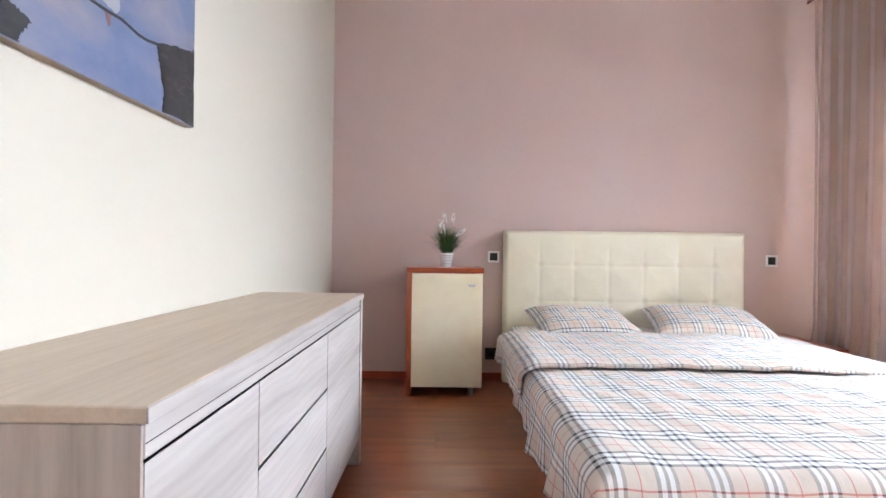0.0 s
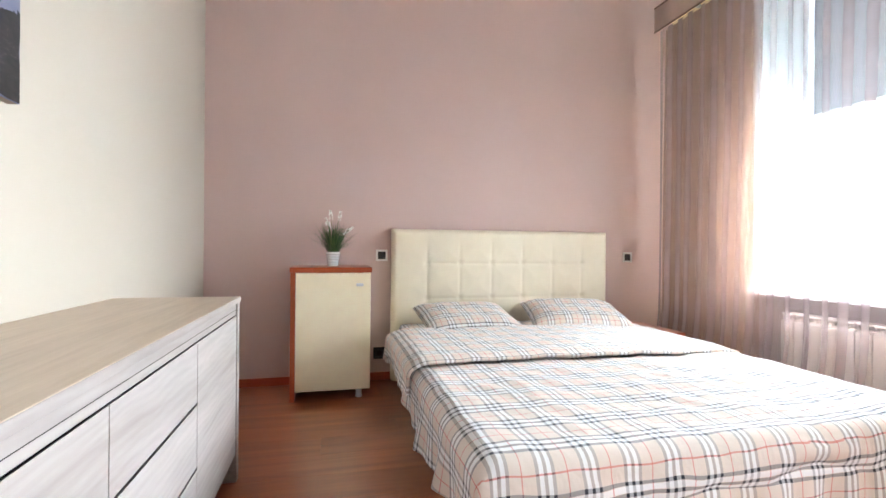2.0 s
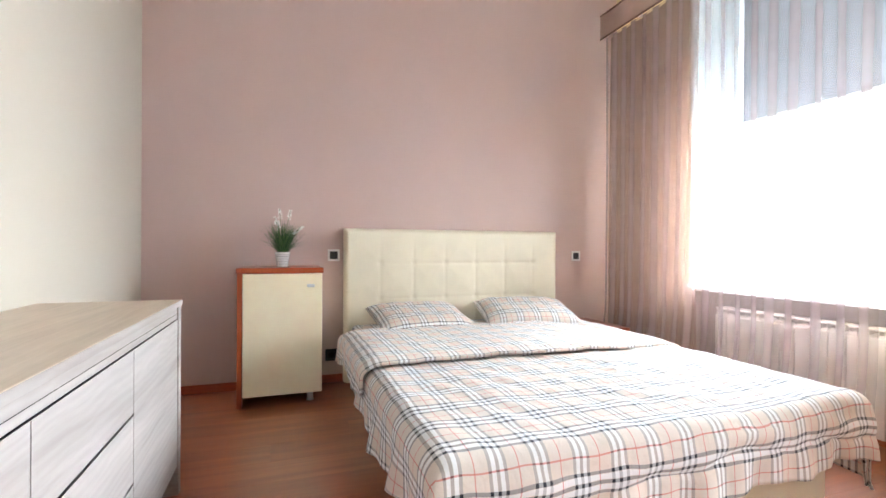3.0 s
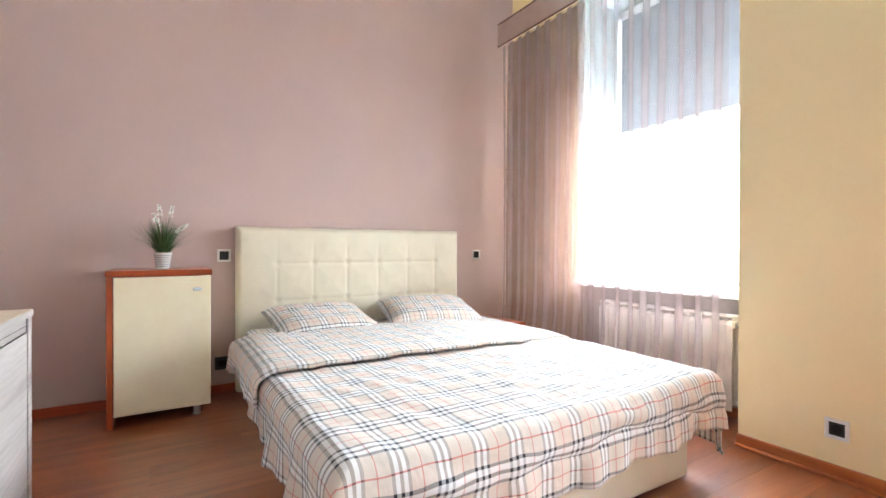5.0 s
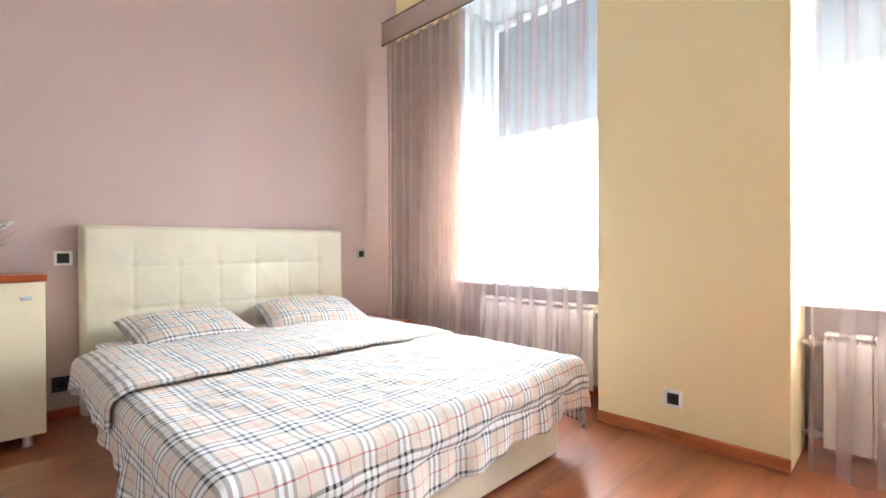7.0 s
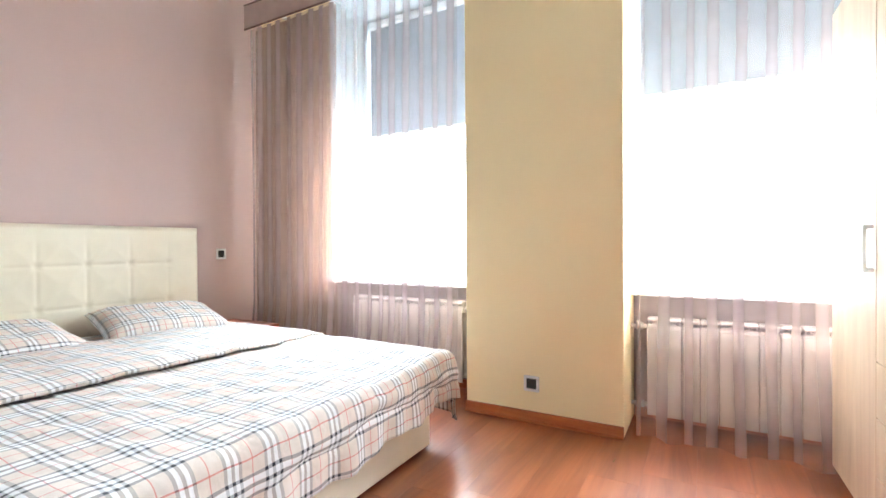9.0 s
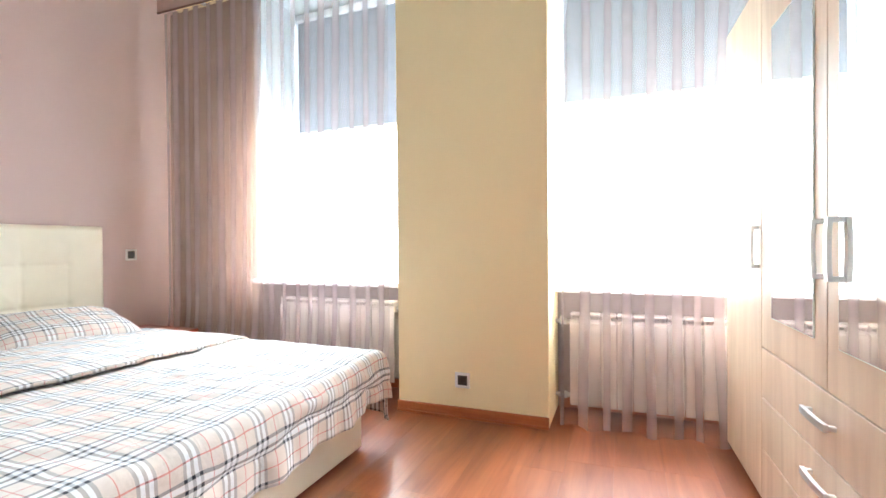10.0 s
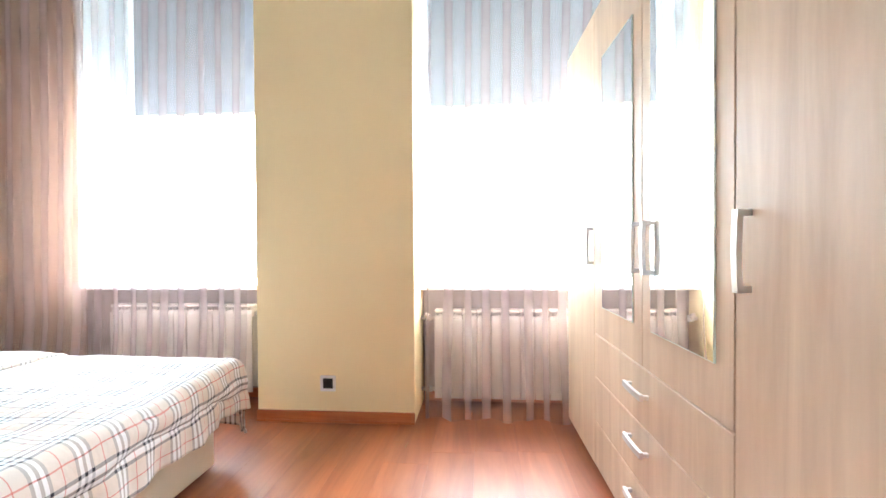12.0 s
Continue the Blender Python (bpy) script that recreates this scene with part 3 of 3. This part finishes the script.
def pillow(cx, cy, cz, width, depth, height, turn, tilt, seed, label):
    """A soft pillow: pinched corners, full middle, shallow creases."""
    bm = bmesh.new()
    lay = bm.loops.layers.uv.new("UVMap")
    n, m = 44, 30
    for top in (1, -1):
        vs = []
        for i in range(n + 1):
            row = []
            for j in range(m + 1):
                a, b = i / n * 2 - 1, j / m * 2 - 1
                full = ((1 - a ** 4) * (1 - b ** 4)) ** 0.55 if abs(a) < 1 and abs(b) < 1 else 0
                pin = 1 - 0.05 * abs(a) * (1 - abs(b))
                x = a * width / 2 * (1 - 0.05 * (1 - b * b) * abs(a) ** 3)
                y = b * depth / 2 * (1 - 0.07 * (1 - a * a) * abs(b) ** 3)
                crease = noise.noise((a * 3 + seed, b * 3, top)) * 0.012 + noise.noise((a * 9 + seed, b * 9, top)) * 0.004
                z = top * height / 2 * full * pin + crease * full
                row.append(bm.verts.new((x, y, z)))
            vs.append(row)
        for i in range(n):
            for j in range(m):
                q = (vs[i][j], vs[i + 1][j], vs[i + 1][j + 1], vs[i][j + 1])
                ij = ((i, j), (i + 1, j), (i + 1, j + 1), (i, j + 1))
                if top < 0:
                    q, ij = q[::-1], ij[::-1]
                f = bm.faces.new(q)
                for lp, (p, r) in zip(f.loops, ij):
                    lp[lay].uv = (p / n * width + seed * 0.03, r / m * depth + seed * 0.05)
    bmesh.ops.remove_doubles(bm, verts=bm.verts, dist=0.0015)
    ob = piece("pillow", bm, M_PLAID, label, "pillow", "pillows on the bed", smooth=True)
    ob.matrix_world = pose(cx, cy, cz, tilt, 0, turn)
    return ob


pillow(1.665, -0.47, 0.485, 0.62, 0.50, 0.14, 3, 12, 1.0, "flat plaid cotton pillow against the headboard")
pillow(2.425, -0.46, 0.490, 0.66, 0.50, 0.15, -12, 12, 2.0, "plump plaid cotton pillow lying at an angle")


# ---- bedside cabinet with plant ----
cab = thing("bedside_cabinet", "cherry wood bedside cabinet with a cream door", "cabinet", "bedside cabinets")
part("top", box(0.572, 1.064, -0.405, -0.022, 0.783, 0.815, 0.004), M_CHERRY_X, cab, "cherry wood top")
part("side_panel", box(0.577, 0.605, -0.400, -0.022, 0.0, 0.7825, 0.003), M_CHERRY, cab, "cherry wood side panel")
# unseen side; cream is made up to keep orange bounce off the headboard
part("side_panel", box(1.034, 1.058, -0.378, -0.022, 0.060, 0.7825, 0.003), M_CREAMDOOR, cab, "unseen cream side panel")
# near-black board: the dark void under the cabinet put into its colour
part("bottom_board", box(0.6055, 1.0335, -0.378, -0.022, 0.062, 0.080, 0.002), M_GAP, cab)
part("back_board", box(0.6055, 1.0335, -0.030, -0.023, 0.0805, 0.782), M_CHERRY, cab)
door = part("door", box(0.6075, 1.056, -0.400, -0.382, 0.060, 0.780, 0.003), M_CREAMDOOR, cab, "cream lacquered door")
bm = tube([(0.990, -0.400, 0.708), (0.990, -0.424, 0.708)], 0.006, 12)
box(0.966, 1.010, -0.438, -0.422, 0.700, 0.718, 0.006, 3, bm=bm)
part("handle", bm, M_STEEL, door, "small chrome knob")
for lx, ly in ((0.99, -0.345), (0.99, -0.06)):
    part("leg", lathe([(0.022, 0), (0.022, 0.004), (0.019, 0.006), (0.019, 0.0615)], 20, (lx, ly, 0)), M_STEEL, cab, "brushed metal leg", smooth=False)

low = thing("bedside_cabinet", "low cherry wood bedside cabinet between bed and curtain", "cabinet", "bedside cabinets")
part("top", box(2.955, 3.19, -0.60, -0.10, 0.345, 0.372, 0.004), M_CHERRY_X, low)
part("side_panel", box(2.958, 2.98, -0.595, -0.105, 0, 0.3445, 0.003), M_CHERRY, low)
part("side_panel", box(3.165, 3.187, -0.595, -0.105, 0, 0.3445, 0.003), M_CHERRY, low)
part("drawer_front", box(2.982, 3.163, -0.596, -0.578, 0.06, 0.335, 0.003), M_CREAMDOOR, low, "cream drawer front")

plant = thing("potted_plant", "artificial grass with white flower spikes in a ribbed white pot", "plant")
PX, PY, PZ = 0.826, -0.20, 0.8155
prof = [(0.030, 0.0)]
for k in range(9):
    z = 0.004 + k * 0.0095
    r = 0.031 + 0.0135 * k / 8
    prof += [(r + 0.0016, z), (r + 0.0020, z + 0.004), (r - 0.0004, z + 0.0068), (r - 0.0004, z + 0.0085)]
prof += [(0.047, 0.088), (0.047, 0.092), (0.043, 0.092), (0.041, 0.080), (0.005, 0.080)]
pot = part("pot", lathe(prof, 36, (PX, PY, PZ)), M_POT, plant, "ribbed white ceramic pot", smooth=True)
part("soil", lathe([(0.040, 0.0), (0.040, 0.004), (0.02, 0.007), (0.002, 0.008)], 20, (PX, PY, PZ + 0.078)), M_GRASS, plant, "green moss filling")
for k in range(7):
    z = 0.0125 + k * 0.0105
    r = 0.0316 + 0.0135 * (z / 0.08)
    part("rib", lathe([(r + 0.0002, z - 0.0012), (r + 0.0022, z - 0.0008), (r + 0.0022, z + 0.0008), (r + 0.0002, z + 0.0012)], 36, (PX, PY, PZ)), M_POTLINE, pot, "grey ring")
rnd = random.Random(12)


def blade(bm, base, lean, length, heading, width, droop):
    """One narrow, arching grass blade of two joined strips."""
    d = Vector((math.cos(heading), math.sin(heading), 0))
    side = Vector((-d.y, d.x, 0))
    prev = None
    for k in range(7):
        q = k / 6
        p = base + d * (lean * q + droop * q * q) + Vector((0, 0, length * (q - 0.5 * (droop / max(length, 0.01)) * q * q)))
        w = width * (1 - q) ** 0.7 + 0.0003
        row = [bm.verts.new(p - side * w), bm.verts.new(p + d * w * 0.35), bm.verts.new(p + side * w)]
        if prev:
            for a in (0, 1):
                bm.faces.new((prev[a], prev[a + 1], row[a + 1], row[a]))
        prev = row


for tone, mat, count in (("dark", M_GRASS, 290), ("pale", M_GRASS_B, 110)):
    bm = bmesh.new()
    for _ in range(count):
        a, r = rnd.uniform(0, 6.28), rnd.uniform(0, 0.026)
        base = Vector((PX + r * math.cos(a), PY + r * math.sin(a), PZ + 0.08))
        far = rnd.random() < 0.22
        blade(bm, base, rnd.uniform(0.02, 0.11), rnd.uniform(0.13, 0.215) if not far else rnd.uniform(0.09, 0.14), a + rnd.uniform(-0.5, 0.5), rnd.uniform(0.0013, 0.0023), rnd.uniform(0.0, 0.05) if not far else rnd.uniform(0.05, 0.10))
    tagged(part("grass", bm, mat, plant, "thin green blades" if tone == "dark" else "paler green blades"), kind="stuff")
for dx, dy, top in ((-0.048, 0.004, 0.315), (-0.020, -0.02, 0.365), (-0.030, 0.015, 0.290), (0.048, -0.004, 0.360), (0.128, -0.012, 0.262), (0.105, 0.01, 0.252)):
    tip = Vector((PX + dx, PY + dy, PZ + top))
    root_p = Vector((PX + dx * 0.15, PY + dy * 0.2, PZ + 0.085))
    mid = root_p.lerp(tip, 0.55) + Vector((-dx * 0.15, 0, 0.01))
    st = part("stem", tube([root_p, mid, tip], 0.0012, 6), M_GRASS_B, plant)
    bm = bmesh.new()
    dirn = (tip - mid).normalized()
    for k in range(26):
        q = rnd.random() * 0.062
        a = rnd.uniform(0, 6.28)
        c = tip - dirn * q + Vector((math.cos(a), math.sin(a), 0)) * (0.006 + 0.008 * q / 0.062)
        bmesh.ops.create_icosphere(bm, subdivisions=1, radius=rnd.uniform(0.0030, 0.0052), matrix=Matrix.Translation(c))
    part("flower_spike", bm, M_FLOWER, plant, "white bell flowers")


# ---- dresser ----
dr = thing("dresser", "whitewashed oak dresser with doors and three drawers along the wall", "dresser")
Y0, Y1, X1, ZT = -2.772, -1.302, 0.459, 0.735
part("top", box(0.006, X1 + 0.003, Y0 - 0.002, Y1 + 0.002, ZT - 0.022, ZT, 0.002, 1), M_OAKTOP, dr, "warm oak top")
part("side_panel", box(0.008, X1 - 0.0045, Y0, Y0 + 0.004, 0, ZT - 0.0225, 0.002, 1), M_OAKSIDE, dr, "oak end panel")
part("side_panel", box(0.008, X1, Y1 - 0.040, Y1, 0, ZT - 0.0225, 0.002, 1), M_WASHED, dr)
part("back_panel", box(0.008, 0.016, Y0 + 0.021, Y1 - 0.041, 0.1, ZT - 0.043), M_OAKSIDE, dr)
part("bottom_panel", box(0.017, X1 - 0.03, Y0 + 0.021, Y1 - 0.041, 0.09, 0.108), M_OAKSIDE, dr)
part("front_edging", box(X1 + 0.0005, X1 + 0.0042, Y0 - 0.002, Y1 + 0.002, ZT - 0.0215, ZT - 0.001, 0.0008, 1), M_WASHED, dr, "whitewashed front edge")
# no cut groove: a dark strip on the rail paints its shade
part("rail_groove", box(X1 - 0.0039, X1 - 0.0032, Y0 + 0.005, Y1 - 0.054, 0.6868, 0.6880), M_GAP, dr)
# carcass board in near-black: the depth of the finger gaps is painted dark
part("carcass_front", box(0.385, 0.405, Y0 + 0.021, Y1 - 0.041, 0.109, ZT - 0.043), M_GAP, dr, "near-black board that paints shade into the gaps behind the fronts")
part("top_rail", box(0.4243, X1 - 0.004, Y0 + 0.0045, Y1 - 0.053, 0.668, ZT - 0.0228, 0.001, 1), M_WASHED, dr)
S1, S2 = -2.418, -1.884


def dresser_front(name, y0, y1, z0, z1, label):
    """A front whose upper edge slopes inwards as a finger grip."""
    bm = bmesh.new()
    xa, xb, slope = 0.4245, X1 - 0.004, 0.020
    prof = [(xa, z0), (xb, z0), (xb, z1), (xa, z1 - slope)]
    rows = [[bm.verts.new((x, y, z)) for x, z in prof] for y in (y0, y1)]
    k = len(prof)
    for i in range(k):
        bm.faces.new((rows[0][i], rows[0][(i + 1) % k], rows[1][(i + 1) % k], rows[1][i]))
    bm.faces.new(rows[0][::-1])
    bm.faces.new(rows[1])
    bmesh.ops.recalc_face_normals(bm, faces=bm.faces)
    return part(name, bm, M_WASHED, dr, label)


dresser_front("door", Y0 + 0.0048, S1 - 0.002, 0.112, 0.6635, "whitewashed oak door")
dresser_front("door", S2 + 0.002, Y1 - 0.043, 0.112, 0.6635, "whitewashed oak door")
for z0, z1 in ((0.495, 0.6635), (0.311, 0.487), (0.112, 0.303)):
    dresser_front("drawer_front", S1 + 0.002, S2 - 0.002, z0, z1, "whitewashed oak drawer front")
for z in (0.4838, 0.2998):
    part("grip_strip", box(0.4246, 0.440, S2 - 0.030, S2 - 0.004, z + 0.001, z + 0.011, 0.001, 1), M_STEEL, dr)


# ---- wardrobe ----
WY = -3.771
ward = thing("wardrobe", "light oak four-door wardrobe with two mirrors and three drawers", "wardrobe")
WX = [3.182, 2.688, 2.180, 1.717, 1.212]
WT = 1.83
part("body", box(WX[-1], WX[0], BACK_Y + 0.04, WY - 0.021, 0.05, WT, 0.002, 1), M_WARD, ward, "oak carcass")
part("plinth", box(WX[-1] + 0.01, WX[0] - 0.01, BACK_Y + 0.05, WY - 0.035, 0, 0.0495), M_WARD, ward)


# added near-black sheet, so the seams between the fronts look shaded
part("carcass_face", box(WX[-1] + 0.002, WX[0] - 0.002, WY - 0.0208, WY - 0.0203, 0.052, WT - 0.002), M_GAP, ward, "near-black sheet that paints shade into the gaps between the fronts")


def bow_handle(parent, centre, upright):
    """A flat chrome bow on two square posts."""
    root_bm = bmesh.new()
    n, half, out = 12, 0.073, 0.026
    rows = []
    for i in range(n + 1):
        q = i / n * 2 - 1
        b = out + 0.003 * (1 - q * q)
        rows.append([root_bm.verts.new(p) for p in ((-0.009, b - 0.010, q * half), (0.009, b - 0.010, q * half), (0.009, b, q * half), (-0.009, b, q * half))])
    for a, b in zip(rows, rows[1:]):
        for k in range(4):
            root_bm.faces.new((a[k], a[(k + 1) % 4], b[(k + 1) % 4], b[k]))
    root_bm.faces.new(rows[0][::-1])
    root_bm.faces.new(rows[-1])
    bmesh.ops.recalc_face_normals(root_bm, faces=root_bm.faces)
    grip = part("handle", root_bm, M_STEEL, parent, "chrome bow handle")
    m = Matrix.Translation(centre) @ (Matrix.Identity(4) if upright else pose(0, 0, 0, 0, 90, 0))
    grip.matrix_local = m
    for s in (-1, 1):
        post = part("handle_post", box(-0.006, 0.006, 0.0, out - 0.0095, s * (half - 0.006) - 0.006, s * (half - 0.006) + 0.006, 0.001, 1), M_STEEL, parent)
        post.matrix_local = m


ZD = [0.055, 0.230, 0.405, 0.575]
for i in range(4):
    xa, xb = WX[i + 1] + 0.002, WX[i] - 0.002
    zb = 0.055 if i in (0, 3) else ZD[3] + 0.002
    d = part("door", box(xa, xb, WY - 0.02, WY, zb, WT - 0.002, 0.0015, 1), M_WARD, ward, "light oak door")
    hx = {0: xa + 0.026, 1: xa + 0.020, 2: xb - 0.064, 3: xb - 0.046}[i]
    bow_handle(d, (hx, WY, 0.917), True)
    if i in (1, 2):
        mx0, mx1 = (2.250, 2.573) if i == 1 else (1.782, 2.112)
        mir = part("mirror", box(mx0, mx1, WY + 0.0002, WY + 0.0036, 0.690, 1.61), M_EDGE, d, "mirror with a green polished edge")
        part("mirror_face", box(mx0 + 0.0025, mx1 - 0.0025, WY + 0.0037, WY + 0.0042, 0.6925, 1.6075), M_MIRROR, d, "silvered mirror face")
for z0, z1, hz in zip(ZD, ZD[1:], (0.175, 0.343, 0.503)):
    d = part("drawer_front", box(WX[3] + 0.0015, WX[1] - 0.0015, WY - 0.02, WY, z0 + 0.002, z1 - 0.002, 0.0015, 1), M_WARD, ward, "light oak drawer front")
    bow_handle(d, ((WX[1] + WX[3]) / 2, WY, hz), False)
# the wardrobe stands a little askew to the wall
ward.matrix_world = Matrix.Translation((2.2, WY, 0)) @ pose(0, 0, 0, 0, 0, 1.3) @ Matrix.Translation((-2.2, -WY, 0))


# ---- picture on the wall ----
pic = thing("wall_picture", "canvas picture of blue cloudy sky, dark rocks and a rope", "picture")
KY0, KY1, KZ0, KZ1 = -3.05, -1.895, 1.300, 2.14
m = Mat("painted_sky")
v = m.coords((1, 1.0, 1.6))
cl = m.noise(v, 2.6, 6, 0.6, 0.5)
sky_c = m.ramp(cl, (0.28, rgb(74, 88, 120)), (0.46, rgb(98, 106, 134)), (0.60, rgb(118, 116, 132)), (0.78, rgb(138, 132, 134)))
m.set("Base Color", sky_c)
m.set("Roughness", 0.5)
m.bump(m.noise(m.coords((1, 1, 1)), 700, 2), 0.2, 0.0008)
part("canvas", box(0.028, 0.030, KY0, KY1, KZ0, KZ1), m.m, pic, "painted sky")
part("stretcher", box(0.002, 0.0278, KY0 + 0.001, KY1 - 0.001, KZ0 - 0.001, KZ1 - 0.001, 0.002, 1), plain("canvas_edge", rgb(150, 132, 118), 0.7), pic, "brown canvas edge")
m = Mat("painted_rock")
rock_c = m.ramp(m.noise(m.coords((1, 1.4, 3)), 12, 6, 0.65, 0.6), (0.36, rgb(16, 15, 17)), (0.58, rgb(38, 33, 34)), (0.78, rgb(84, 74, 74)))
m.set("Base Color", rock_c)
m.set("Roughness", 0.55)
M_ROCK = m.m


def flat_shape(name, outline, x, material, label):
    """A painted shape lying on the canvas, a millimetre thick."""
    bm = bmesh.new()
    a = [bm.verts.new((x, y, z)) for y, z in outline]
    b = [bm.verts.new((x + 0.0008, y, z)) for y, z in outline]
    bm.faces.new(a[::-1])
    bm.faces.new(b)
    for i in range(len(a)):
        j = (i + 1) % len(a)
        bm.faces.new((a[i], a[j], b[j], b[i]))
    bmesh.ops.recalc_face_normals(bm, faces=bm.faces)
    return part(name, bm, material, pic, label)


def rough(outline, seed, size=0.006, n=7):
    """The same outline with a broken, brushed edge."""
    r = random.Random(seed)
    out = []
    for (y0, z0), (y1, z1) in zip(outline, outline[1:] + outline[:1]):
        for k in range(n):
            q = k / n
            e = size if 0 < k else 0
            out.append((min(KY1 - 0.001, y0 + (y1 - y0) * q + r.uniform(-e, e)), max(KZ0 + 0.002, z0 + (z1 - z0) * q + r.uniform(-e, e))))
    return out


flat_shape("painted_rock", rough([(KY1 - 0.001, KZ0 + 0.002), (KY1 - 0.001, 1.535), (-1.945, 1.522), (-1.997, 1.510), (-2.083, 1.480), (-2.072, 1.44), (-2.064, 1.406), (-2.047, 1.345), (-2.057, KZ0 + 0.002)], 1), 0.0302, M_ROCK, "dark painted cliff")
flat_shape("painted_rock", rough([(-2.75, KZ0 + 0.002), (-2.488, KZ0 + 0.002), (-2.484, 1.317), (-2.476, 1.335), (-2.461, 1.348), (-2.470, 1.357), (-2.501, 1.366), (-2.53, 1.385), (-2.60, 1.42), (-2.75, 1.44)], 2, 0.004), 0.0302, M_ROCK, "dark painted cliff")
rope = [(-2.080, 1.478), (-2.12, 1.470), (-2.157, 1.468), (-2.19, 1.473), (-2.219, 1.477), (-2.265, 1.473), (-2.317, 1.472), (-2.42, 1.49), (-2.55, 1.53)]
flat_shape("painted_rope", [(y, z + 0.004) for y, z in rope] + [(y, z - 0.004) for y, z in reversed(rope)], 0.0304, M_ROCK, "painted rope")
flat_shape("painted_cloth", rough([(-2.285, 1.490), (-2.240, 1.480), (-2.225, 1.50), (-2.235, 1.56), (-2.265, 1.57)], 3, 0.003, 4), 0.0306, plain("painted_white", rgb(150, 150, 154), 0.6), "white painted cloth")
flat_shape("painted_cloth", [(-2.275, 1.468), (-2.256, 1.467), (-2.256, 1.445), (-2.262, 1.440)], 0.0306, plain("painted_rust", rgb(120, 84, 80), 0.6), "rust painted cloth")


# ---- laminate floor ----
bm_cache = {}
floor = thing("floor", "cherry-toned laminate plank floor", "floor", kind="structure")
PW, PL = 0.193, 1.29
rows_n = int((0 - BACK_Y) / PW) + 1
rnd = random.Random(4)
for r in range(rows_n):
    y1 = -r * PW
    y0 = max(y1 - PW, BACK_Y)
    x = -rnd.uniform(0.05, 1.2)
    while x < WALL_X:
        a, b = max(x, 0.0), min(x + PL, WALL_X)
        if b - a > 0.03:
            key = (round(b - a, 3), round(y1 - y0, 3))
            if key not in bm_cache:
                bm_cache[key] = mesh_of("plank", box(0.0001, key[0] - 0.0001, 0.0001, key[1] - 0.0001, -0.010, 0.0, 0.0004, 1), M_FLOOR)
            ob = new("plank", bm_cache[key])
            ob.parent = floor
            ob.location = (a, y0, 0)
        x += PL
